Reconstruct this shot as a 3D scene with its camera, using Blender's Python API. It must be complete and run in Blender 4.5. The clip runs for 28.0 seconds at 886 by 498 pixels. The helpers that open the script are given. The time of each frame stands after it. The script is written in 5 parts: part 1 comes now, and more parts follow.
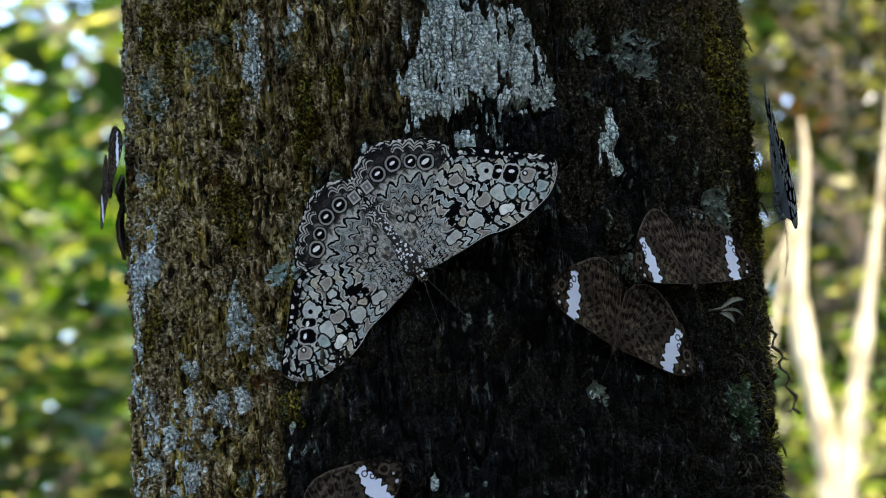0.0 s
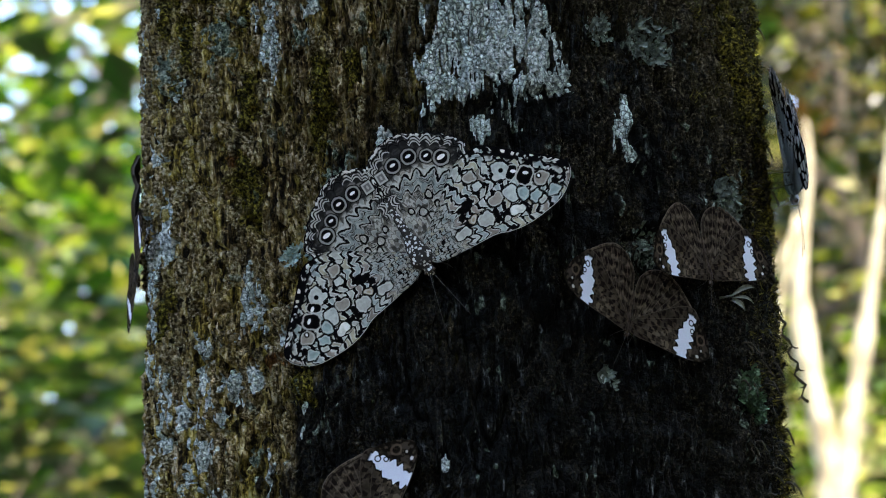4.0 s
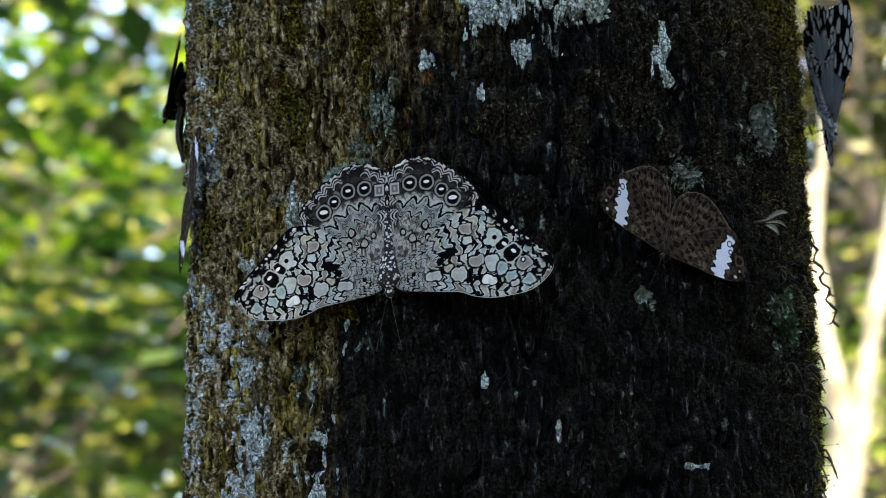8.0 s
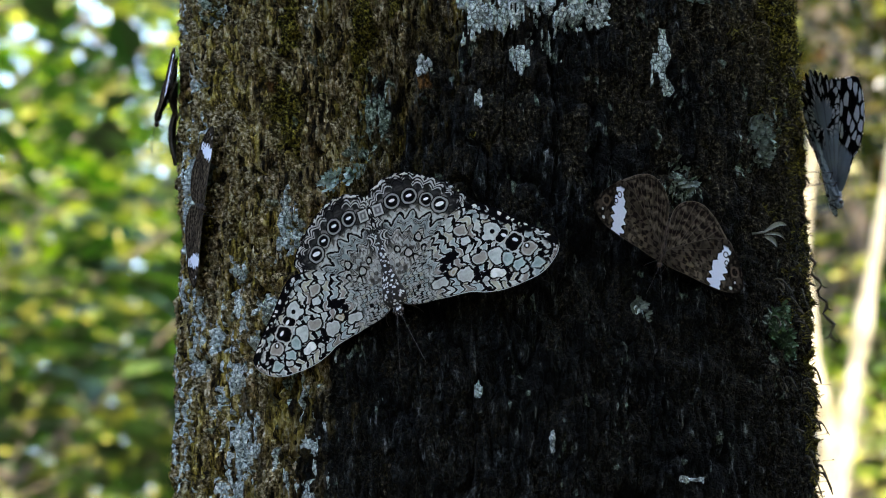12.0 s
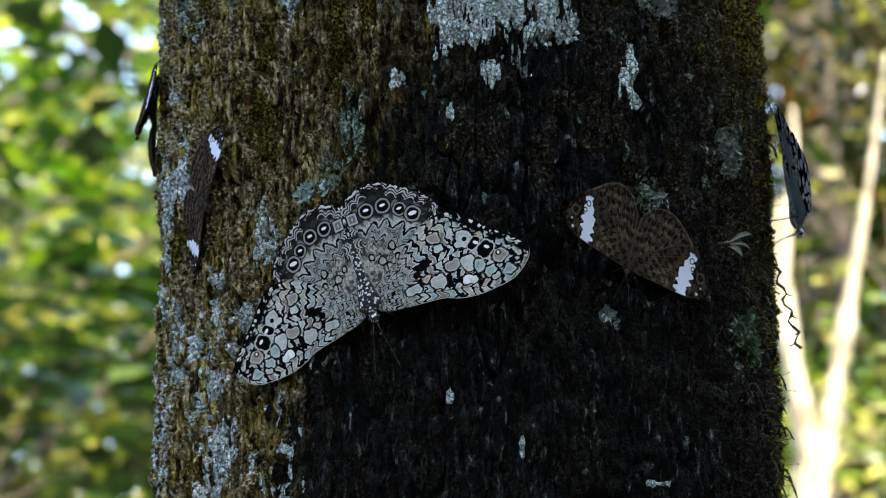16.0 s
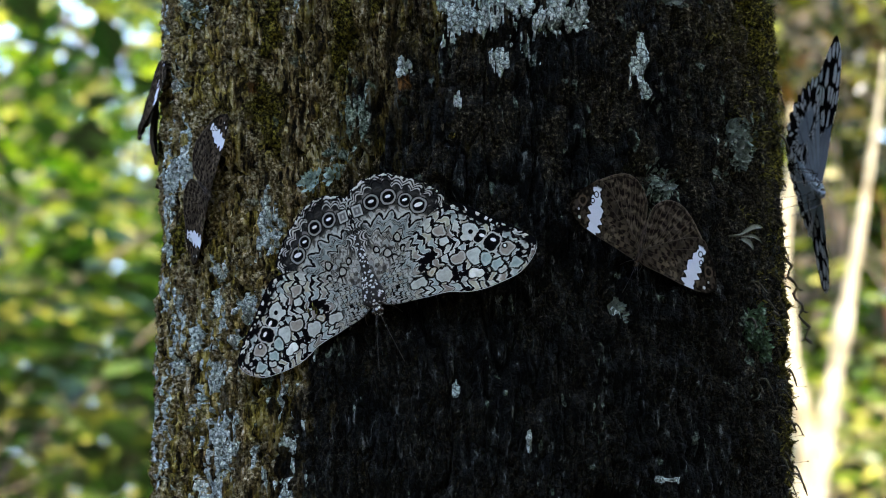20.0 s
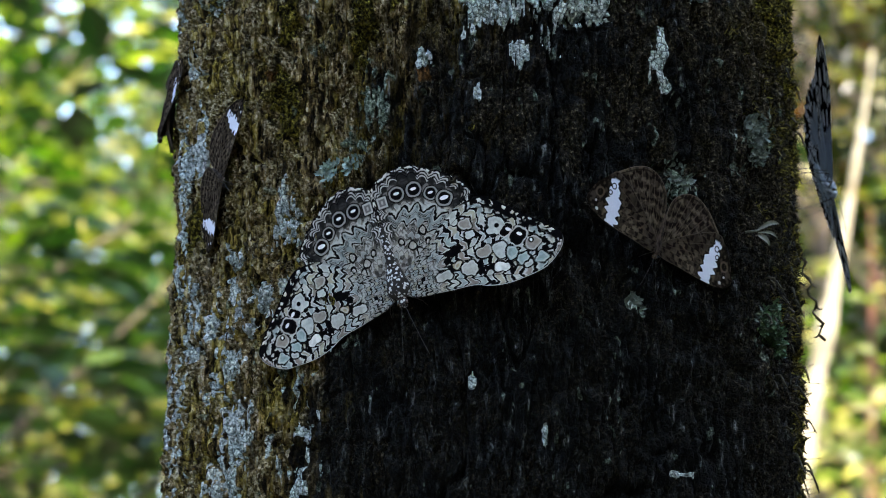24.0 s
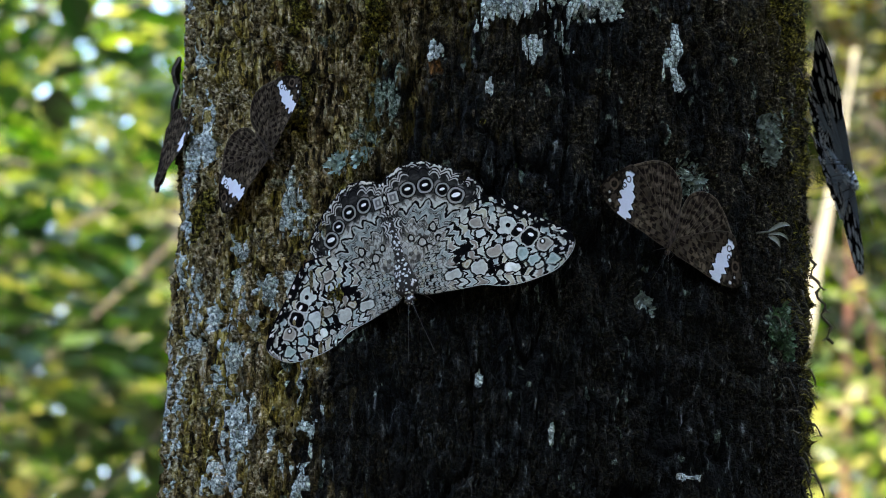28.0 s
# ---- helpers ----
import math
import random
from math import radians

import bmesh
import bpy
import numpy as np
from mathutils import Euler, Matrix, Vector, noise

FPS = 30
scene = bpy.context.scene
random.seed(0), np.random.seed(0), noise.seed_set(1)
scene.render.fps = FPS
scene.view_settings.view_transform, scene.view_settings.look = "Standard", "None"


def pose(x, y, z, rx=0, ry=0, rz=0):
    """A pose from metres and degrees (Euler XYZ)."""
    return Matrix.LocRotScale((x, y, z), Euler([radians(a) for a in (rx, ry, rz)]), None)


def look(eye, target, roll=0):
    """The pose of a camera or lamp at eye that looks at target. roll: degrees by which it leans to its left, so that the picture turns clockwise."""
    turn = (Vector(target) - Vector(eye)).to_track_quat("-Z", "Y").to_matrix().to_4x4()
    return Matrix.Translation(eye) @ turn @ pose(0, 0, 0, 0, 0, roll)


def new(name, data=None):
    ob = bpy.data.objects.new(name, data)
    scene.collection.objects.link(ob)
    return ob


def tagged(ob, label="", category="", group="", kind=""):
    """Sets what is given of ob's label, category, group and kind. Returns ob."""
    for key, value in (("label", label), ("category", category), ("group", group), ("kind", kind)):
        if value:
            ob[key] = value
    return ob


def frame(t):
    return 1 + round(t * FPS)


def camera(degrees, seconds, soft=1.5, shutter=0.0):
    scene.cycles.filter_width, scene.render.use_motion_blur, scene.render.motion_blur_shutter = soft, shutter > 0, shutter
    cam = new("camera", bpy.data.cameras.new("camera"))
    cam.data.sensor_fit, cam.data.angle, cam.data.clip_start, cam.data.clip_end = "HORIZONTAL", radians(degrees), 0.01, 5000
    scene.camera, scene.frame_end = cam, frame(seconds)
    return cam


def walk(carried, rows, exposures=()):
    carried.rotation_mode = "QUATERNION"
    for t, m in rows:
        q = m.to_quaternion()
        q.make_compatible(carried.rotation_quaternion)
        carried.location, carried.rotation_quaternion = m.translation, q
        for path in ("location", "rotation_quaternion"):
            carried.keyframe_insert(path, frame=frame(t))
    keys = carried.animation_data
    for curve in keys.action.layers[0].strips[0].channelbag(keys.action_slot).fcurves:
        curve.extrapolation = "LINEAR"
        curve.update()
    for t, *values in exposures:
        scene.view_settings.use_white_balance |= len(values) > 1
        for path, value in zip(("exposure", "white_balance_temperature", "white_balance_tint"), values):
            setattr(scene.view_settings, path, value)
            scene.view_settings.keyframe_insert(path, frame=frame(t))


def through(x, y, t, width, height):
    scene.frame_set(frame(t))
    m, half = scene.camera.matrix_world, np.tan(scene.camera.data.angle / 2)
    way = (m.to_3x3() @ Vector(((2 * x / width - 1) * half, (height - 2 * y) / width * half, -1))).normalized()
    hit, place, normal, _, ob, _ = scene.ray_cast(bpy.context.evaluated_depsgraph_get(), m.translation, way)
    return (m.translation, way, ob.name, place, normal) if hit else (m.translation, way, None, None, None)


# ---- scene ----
# ---- camera: a long lens held in the hand, about three quarters of a metre from the trunk ----
cam = camera(14, 28.0, soft=1.0)
cam.data.dof.use_dof = True
cam.data.dof.focus_distance = 0.765
cam.data.dof.aperture_fstop = 42.0


def eye_pose(x, y, z, yaw, pitch, roll):
    return pose(x, y, z, 90 + pitch, 0, yaw) @ pose(0, 0, 0, 0, 0, roll)


walk(cam, [(t, eye_pose(x, y, z, a, b, c)) for t, x, y, z, a, b, c in [
    (0, 0.0116, -0.8137, 1.2765, 0.81, 10.52, -3.07),
    (0.5, 0.0108, -0.8153, 1.2763, 0.78, 10.51, -2.96),
    (1, 0.0108, -0.8147, 1.2760, 0.84, 10.49, -2.89),
    (1.5, 0.0091, -0.8127, 1.2744, 0.83, 10.57, -2.77),
    (2, 0.0097, -0.8106, 1.2730, 0.98, 10.64, -2.64),
    (2.5, 0.0097, -0.8105, 1.2742, 1.00, 10.51, -2.50),
    (3, 0.0101, -0.8100, 1.2740, 1.04, 10.51, -2.33),
    (3.5, 0.0093, -0.8125, 1.2735, 0.88, 10.50, -2.32),
    (5.5, 0.0082, -0.8323, 1.2669, 0.91, 10.54, -2.02),
    (6, 0.0089, -0.8277, 1.2652, 1.07, 10.37, -1.91),
    (6.5, 0.0075, -0.8269, 1.2643, 1.11, 10.24, -1.92),
    (7, 0.0059, -0.8284, 1.2615, 1.15, 10.21, -1.95),
    (7.5, 0.0039, -0.8299, 1.2603, 1.07, 10.07, -1.95),
    (8, 0.0019, -0.8311, 1.2608, 0.99, 9.95, -1.70),
    (8.5, 0.0021, -0.8292, 1.2612, 0.98, 9.85, -1.03),
    (9, 0.0023, -0.8258, 1.2625, 1.03, 9.73, -0.66),
    (9.5, 0.0026, -0.8251, 1.2625, 1.01, 9.83, -0.11),
    (10, 0.0023, -0.8219, 1.2619, 0.89, 9.98, -0.47),
    (10.5, 0.0023, -0.8223, 1.2614, 0.96, 10.11, -0.58),
    (11, 0.0015, -0.8219, 1.2613, 0.81, 10.17, -0.58),
    (11.5, -0.0000, -0.8215, 1.2603, 0.77, 10.25, -0.87),
    (13.5, -0.0009, -0.8234, 1.2606, 0.71, 10.03, -0.97),
    (14, 0.0017, -0.8244, 1.2603, 0.73, 10.05, -0.98),
    (14.5, 0.0021, -0.8293, 1.2596, 0.63, 10.16, -0.98),
    (15, 0.0030, -0.8335, 1.2589, 0.67, 10.24, -0.92),
    (15.5, 0.0025, -0.8387, 1.2584, 0.62, 10.30, -0.84),
    (16, 0.0027, -0.8403, 1.2581, 0.51, 10.28, -0.96),
    (16.5, 0.0007, -0.8368, 1.2599, 0.44, 10.15, -0.90),
    (17, -0.0000, -0.8351, 1.2600, 0.50, 10.17, -0.81),
    (17.5, -0.0008, -0.8375, 1.2603, 0.50, 10.17, -0.65),
    (18, -0.0001, -0.8388, 1.2597, 0.55, 10.25, -0.51),
    (18.5, -0.0009, -0.8365, 1.2590, 0.51, 10.31, -0.57),
    (19, -0.0003, -0.8323, 1.2590, 0.50, 10.29, -0.63),
    (19.5, 0.0007, -0.8299, 1.2589, 0.48, 10.28, -0.60),
    (20, 0.0001, -0.8271, 1.2588, 0.43, 10.26, -0.62),
    (20.5, -0.0000, -0.8246, 1.2576, 0.45, 10.30, -0.56),
    (21, -0.0033, -0.8240, 1.2578, 0.32, 10.26, -0.44),
    (21.5, -0.0042, -0.8245, 1.2587, 0.35, 10.19, -0.31),
    (23.5, -0.0078, -0.8278, 1.2583, 0.07, 10.22, -0.27),
    (24, -0.0086, -0.8266, 1.2586, 0.06, 10.15, 0.11),
    (24.5, -0.0116, -0.8249, 1.2596, -0.06, 10.05, 0.77),
    (25, -0.0118, -0.8220, 1.2602, -0.02, 9.97, 0.80),
    (25.5, -0.0122, -0.8187, 1.2605, -0.01, 9.90, 0.85),
    (26, -0.0150, -0.8200, 1.2609, -0.20, 9.90, 0.88),
    (26.5, -0.0143, -0.8205, 1.2609, -0.17, 9.91, 0.99),
    (27, -0.0144, -0.8201, 1.2611, -0.20, 9.94, 1.02),
    (27.5, -0.0153, -0.8201, 1.2613, -0.30, 9.95, 1.14),
    (28, -0.0164, -0.8179, 1.2617, -0.40, 9.96, 1.17),
]], [(0, 2.87, 6800, 13), (6, 3.01, 6800, 13), (14, 3.07, 6780, 13), (20, 3.02, 6740, 13), (28, 3.13, 6650, 13)])

# ---- daylight: a clear sky, and a high sun that reaches the undergrowth behind but not the shaded trunk ----
SUN = Vector((0.26, -0.46, 0.85)).normalized()
world = bpy.data.worlds.new("world")
scene.world = world
world.use_nodes = True
wn = world.node_tree
sky = wn.nodes.new("ShaderNodeTexSky")
sky.sky_type, sky.sun_disc = "NISHITA", False
sky.sun_elevation = math.asin(SUN.z)
sky.sun_rotation = math.atan2(SUN.x, SUN.y)
wn.nodes["Background"].inputs["Strength"].default_value = 0.15
wn.links.new(sky.outputs["Color"], wn.nodes["Background"].inputs["Color"])
sun = new("sun", bpy.data.lights.new("sun", "SUN"))
sun.data.energy, sun.data.angle, sun.data.color = 2.25, radians(0.53), (1.0, 0.93, 0.80)
sun.matrix_world = look(SUN * 30, (0, 0, 0))

# ---- sizes ----
R0, ZC, TAPER = 0.0719, 1.40, 0.018     # trunk radius at mid height, that height, taper


def radius(z):
    """Trunk radius at height z: the bole thins upward and flares at the foot."""
    if z > 1.2:
        return max(R0 - TAPER * (z - ZC), 0.02)
    return R0 + TAPER * 0.2 + 0.02 * (1.2 - z) + 0.05 * max(0.0, 0.35 - z) ** 2 * 8


# ---- number helpers ----
def lattice(ix, iy, seed):
    h = (ix.astype(np.int64) * 374761393 + iy.astype(np.int64) * 668265263 + seed * 974634777) & 0xFFFFFFFF
    h = ((h ^ (h >> 13)) * 1274126177) & 0xFFFFFFFF
    h = ((h ^ (h >> 16)) * 2246822519) & 0xFFFFFFFF
    return ((h ^ (h >> 15)) & 0xFFFFFF) / float(0x1000000)


def vnoise(x, y, seed=0):
    x, y = np.broadcast_arrays(np.asarray(x, float), np.asarray(y, float))
    ix, iy = np.floor(x), np.floor(y)
    fx, fy = x - ix, y - iy
    fx, fy = fx * fx * (3 - 2 * fx), fy * fy * (3 - 2 * fy)
    a, b = lattice(ix, iy, seed), lattice(ix + 1, iy, seed)
    c, d = lattice(ix, iy + 1, seed), lattice(ix + 1, iy + 1, seed)
    return (a * (1 - fx) + b * fx) * (1 - fy) + (c * (1 - fx) + d * fx) * fy


def fbm(x, y, seed=0, octaves=4):
    total, amp, norm = 0, 1.0, 0
    for k in range(octaves):
        total = total + amp * vnoise(x * 2 ** k, y * 2 ** k, seed + 17 * k)
        norm += amp
        amp *= 0.5
    return total / norm


def cells(x, y, seed=0):
    """Nearest and second nearest seed distance, and the cell's own random number."""
    ix, iy = np.floor(x), np.floor(y)
    f1, f2, own = np.full(x.shape, 9.0), np.full(x.shape, 9.0), np.zeros(x.shape)
    for dx in (-1, 0, 1):
        for dy in (-1, 0, 1):
            jx, jy = ix + dx, iy + dy
            px, py = jx + 0.15 + 0.7 * lattice(jx, jy, seed), jy + 0.15 + 0.7 * lattice(jx, jy, seed + 5)
            dd = np.hypot(px - x, py - y)
            nearer = dd < f1
            f2 = np.where(nearer, f1, np.minimum(f2, dd))
            own = np.where(nearer, lattice(jx, jy, seed + 9), own)
            f1 = np.where(nearer, dd, f1)
    return f1, f2, own


def step(a, b, x):
    t = np.clip((x - a) / (b - a), 0, 1)
    return t * t * (3 - 2 * t)


# ---- mesh helpers ----
def mesh_np(name, verts, faces, smooth=True):
    """A mesh out of arrays: n x 3 places, m x k corner numbers."""
    verts, faces = np.asarray(verts, np.float32), np.asarray(faces, np.int32)
    me = bpy.data.meshes.new(name)
    m, k = faces.shape
    me.vertices.add(len(verts))
    me.vertices.foreach_set("co", verts.ravel())
    me.loops.add(m * k)
    me.loops.foreach_set("vertex_index", faces.ravel())
    me.polygons.add(m)
    me.polygons.foreach_set("loop_start", np.arange(0, m * k, k, dtype=np.int32))
    me.polygons.foreach_set("loop_total", np.full(m, k, np.int32))
    me.update(calc_edges=True)
    me.polygons.foreach_set("use_smooth", np.full(m, smooth, bool))
    return me


def with_material(me, material):
    me.materials.append(material)
    return me


def link_part(name, me, parent, label="", m=None, kind=""):
    ob = new(name, me)
    ob.parent = parent
    if m is not None:
        ob.matrix_basis = m
    return tagged(ob, label=label, kind=kind)


def part(name, bm, material, parent, label="", m=None):
    me = bpy.data.meshes.new(name)
    for f in bm.faces:
        f.smooth = True
    bm.to_mesh(me)
    bm.free()
    return link_part(name, with_material(me, material), parent, label, m)


def empty(name, m=None):
    ob = new(name)
    ob.empty_display_size = 0.01
    if m is not None:
        ob.matrix_basis = m
    return ob


def grid_faces(nu, nv, wrap=False):
    """Quads of a grid of nu columns and nv rows, column running fastest."""
    i = np.arange(nu if wrap else nu - 1)
    j = np.arange(nv - 1)
    a, b = np.meshgrid(i, j)
    a, b = a.ravel(), b.ravel()
    a2 = (a + 1) % nu
    return np.stack([b * nu + a, b * nu + a2, (b + 1) * nu + a2, (b + 1) * nu + a], 1)


def tube(points, radii, sides=6):
    """A bmesh tube along points, closed at both ends."""
    bm = bmesh.new()
    rings = []
    pts = [Vector(p) for p in points]
    for i, p in enumerate(pts):
        way = (pts[min(i + 1, len(pts) - 1)] - pts[max(i - 1, 0)]).normalized()
        side = way.cross(Vector((0.31, 0.17, 0.93))).normalized()
        other = way.cross(side)
        rings.append([bm.verts.new(p + (side * math.cos(a) + other * math.sin(a)) * radii[i])
                      for a in [2 * math.pi * k / sides for k in range(sides)]])
    for r, s in zip(rings, rings[1:]):
        for k in range(sides):
            bm.faces.new((r[k], r[(k + 1) % sides], s[(k + 1) % sides], s[k]))
    bm.faces.new(rings[0][::-1])
    bm.faces.new(rings[-1])
    return bm


def blob(profile, sides=16, squash=1.0, bumps=0.0, seed=0):
    """A lathed body along -y: profile of (distance back, radius)."""
    rng = random.Random(seed)
    bm = bmesh.new()
    rings = []
    for y, r in profile:
        rings.append([bm.verts.new((math.cos(a) * r * (1 + bumps * rng.uniform(-1, 1)), -y, math.sin(a) * r * squash * (1 + bumps * rng.uniform(-1, 1))))
                      for a in [2 * math.pi * k / sides for k in range(sides)]])
    for r, s in zip(rings, rings[1:]):
        for k in range(sides):
            bm.faces.new((r[k], r[(k + 1) % sides], s[(k + 1) % sides], s[k]))
    bm.faces.new(rings[0][::-1])
    bm.faces.new(rings[-1])
    bmesh.ops.recalc_face_normals(bm, faces=bm.faces)
    return bm


# ---- materials ----
def material(name, build):
    mat = bpy.data.materials.new(name)
    mat.use_nodes = True
    nt = mat.node_tree
    nt.nodes.clear()
    out = nt.nodes.new("ShaderNodeOutputMaterial")

    def node(kind, **values):
        n = nt.nodes.new(kind)
        for key, value in values.items():
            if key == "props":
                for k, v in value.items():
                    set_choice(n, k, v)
            else:
                sock = n.inputs[key.replace("_", " ")] if not key.startswith("i") or not key[1:].isdigit() else n.inputs[int(key[1:])]
                if isinstance(value, bpy.types.NodeSocket):
                    nt.links.new(value, sock)
                else:
                    sock.default_value = value
        return n

    nt.links.new(build(node), out.inputs["Surface"])
    return mat


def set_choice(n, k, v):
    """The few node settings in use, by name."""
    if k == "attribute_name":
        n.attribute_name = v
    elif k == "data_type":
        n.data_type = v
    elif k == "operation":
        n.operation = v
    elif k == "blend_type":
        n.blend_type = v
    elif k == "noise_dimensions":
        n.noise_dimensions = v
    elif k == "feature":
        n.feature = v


def ramp(node, factor, *stops):
    r = node("ShaderNodeValToRGB", Fac=factor)
    el = r.color_ramp.elements
    while len(el) < len(stops):
        el.new(0.5)
    for e, (p, c) in zip(el, stops):
        e.position, e.color = p, (*c, 1)
    return r.outputs["Color"]


def mix(node, factor, a, b):
    n = node("ShaderNodeMix", props={"data_type": "RGBA"})
    nt_set(node, n, factor, a, b)
    return n.outputs[2]


def nt_set(node, n, factor, a, b):
    links = n.id_data.links
    for sock, value in ((n.inputs[0], factor), (n.inputs[6], a), (n.inputs[7], b)):
        if isinstance(value, bpy.types.NodeSocket):
            links.new(value, sock)
        elif sock.type == "RGBA":
            sock.default_value = (*value, 1)
        else:
            sock.default_value = value


def sharpen(node, mask, wobble, low, high):
    """A mask whose border is frayed by a noise."""
    s = node("ShaderNodeMath", i0=mask, i1=wobble, props={"operation": "ADD"})
    m = node("ShaderNodeMapRange", Value=s.outputs[0], From_Min=low, From_Max=high)
    return m.outputs[0]


def noise_out(node, vector, scale, detail=4.0, rough=0.6):
    return node("ShaderNodeTexNoise", Vector=vector, Scale=scale, Detail=detail, Roughness=rough).outputs["Fac"]


def attr(node, name):
    return node("ShaderNodeAttribute", props={"attribute_name": name})


def bark_nodes(node):
    pos = node("ShaderNodeTexCoord").outputs["Object"]
    tall = node("ShaderNodeMapping", Vector=pos, Scale=(1, 1, 0.26)).outputs[0]
    fine = noise_out(node, tall, 640, 4, 0.62)
    mid = noise_out(node, tall, 170, 4, 0.6)
    speck = noise_out(node, pos, 1250, 4, 0.62)
    wide = noise_out(node, pos, 60, 3)
    tan = ramp(node, fine, (0.41, (0.006, 0.0045, 0.002)), (0.49, (0.085, 0.060, 0.024)), (0.56, (0.30, 0.225, 0.10)), (0.66, (0.70, 0.62, 0.46)))
    olive = ramp(node, fine, (0.41, (0.007, 0.005, 0.001)), (0.49, (0.105, 0.080, 0.014)), (0.57, (0.36, 0.28, 0.058)), (0.67, (0.62, 0.53, 0.24)))
    brown = mix(node, ramp(node, mid, (0.42, (0, 0, 0)), (0.58, (1, 1, 1))), tan, olive)
    slab = attr(node, "plate").outputs["Fac"]
    brown = mix(node, ramp(node, slab, (0.45, (0, 0, 0)), (0.70, (0.75, 0.75, 0.75))), brown, ramp(node, speck, (0.40, (0.016, 0.012, 0.005)), (0.51, (0.20, 0.155, 0.068)), (0.65, (0.66, 0.58, 0.41))))
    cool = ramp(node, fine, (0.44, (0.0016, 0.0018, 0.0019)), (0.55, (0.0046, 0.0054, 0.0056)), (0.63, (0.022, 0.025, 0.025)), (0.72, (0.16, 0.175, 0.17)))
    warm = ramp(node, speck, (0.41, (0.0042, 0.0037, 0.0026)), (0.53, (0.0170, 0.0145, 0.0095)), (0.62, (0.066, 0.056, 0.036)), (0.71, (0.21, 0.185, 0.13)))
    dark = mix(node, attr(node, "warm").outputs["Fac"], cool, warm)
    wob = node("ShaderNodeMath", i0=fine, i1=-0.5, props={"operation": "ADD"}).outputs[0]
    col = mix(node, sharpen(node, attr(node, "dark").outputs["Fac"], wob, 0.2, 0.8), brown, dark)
    rust = attr(node, "rust").outputs["Fac"]
    col = mix(node, sharpen(node, rust, wob, 0.35, 0.9), col, ramp(node, fine, (0.42, (0.025, 0.011, 0.003)), (0.62, (0.20, 0.095, 0.025))))
    mossc = ramp(node, speck, (0.41, (0.006, 0.005, 0.001)), (0.52, (0.072, 0.062, 0.008)), (0.66, (0.32, 0.27, 0.05)))
    col = mix(node, sharpen(node, attr(node, "moss").outputs["Fac"], wob, 0.25, 0.75), col, mossc)
    greenc = ramp(node, speck, (0.36, (0.020, 0.030, 0.024)), (0.50, (0.13, 0.175, 0.135)), (0.66, (0.42, 0.50, 0.42)))
    col = mix(node, sharpen(node, attr(node, "green").outputs["Fac"], wob, 0.35, 0.8), col, greenc)
    warped = node("ShaderNodeVectorMath", i0=pos, i1=node("ShaderNodeVectorMath", i0=node("ShaderNodeTexNoise", Vector=pos, Scale=700.0, Detail=2.0).outputs["Color"], i1=(0.0011, 0.0011, 0.0011), props={"operation": "MULTIPLY"}).outputs[0], props={"operation": "ADD"}).outputs[0]
    crazed = node("ShaderNodeTexVoronoi", Vector=warped, Scale=760.0, props={"feature": "DISTANCE_TO_EDGE"}).outputs["Distance"]
    crazed = node("ShaderNodeMapRange", Value=crazed, From_Min=0.0, From_Max=0.13).outputs[0]
    lich = mix(node, wide, ramp(node, speck, (0.38, (0.12, 0.13, 0.135)), (0.49, (0.42, 0.47, 0.485)), (0.64, (0.84, 0.87, 0.86))),
               ramp(node, speck, (0.36, (0.13, 0.17, 0.15)), (0.47, (0.40, 0.50, 0.45)), (0.62, (0.70, 0.82, 0.75))))
    seam = mix(node, crazed, (0.035, 0.038, 0.036), lich)
    lich = mix(node, ramp(node, wide, (0.40, (0.15, 0.15, 0.15)), (0.60, (0.9, 0.9, 0.9))), lich, seam)
    col = mix(node, sharpen(node, attr(node, "lichen").outputs["Fac"], wob, 0.30, 0.62), col, lich)
    hgt = node("ShaderNodeMath", i0=fine, i1=speck, props={"operation": "ADD"}).outputs[0]
    part_crazed = node("ShaderNodeMath", i0=crazed, i1=0.5, props={"operation": "MULTIPLY"}).outputs[0]
    hgt = node("ShaderNodeMath", i0=part_crazed, i1=hgt, props={"operation": "ADD"}).outputs[0]
    bump = node("ShaderNodeBump", Strength=1.0, Distance=0.0011, Height=hgt).outputs[0]
    return node("ShaderNodeBsdfPrincipled", Base_Color=col, Roughness=0.92, Normal=bump, Specular_IOR_Level=0.08).outputs[0]


def wing_nodes(node):
    tint = attr(node, "tint").outputs["Color"]
    pos = node("ShaderNodeTexCoord").outputs["Object"]
    grain = noise_out(node, pos, 3600, 3, 0.75)
    col = mix(node, 0.35, tint, mix(node, grain, (0, 0, 0), tint))
    bump = node("ShaderNodeBump", Strength=0.25, Distance=0.0001, Height=grain).outputs[0]
    p = node("ShaderNodeBsdfDiffuse", Color=col, Roughness=0.6, Normal=bump).outputs[0]
    t = node("ShaderNodeBsdfTranslucent", Color=tint).outputs[0]
    return node("ShaderNodeMixShader", Fac=0.05, i1=p, i2=t).outputs[0]


def fur_nodes(low, high):
    def build(node):
        pos = node("ShaderNodeTexCoord").outputs["Object"]
        tall = node("ShaderNodeMapping", Vector=pos, Scale=(1, 0.35, 1)).outputs[0]
        n = noise_out(node, tall, 1300, 4, 0.7)
        bump = node("ShaderNodeBump", Strength=0.8, Distance=0.0003, Height=n).outputs[0]
        return node("ShaderNodeBsdfPrincipled", Base_Color=ramp(node, n, (0.42, low), (0.62, high)), Roughness=0.9, Specular_IOR_Level=0.1, Normal=bump).outputs[0]
    return build


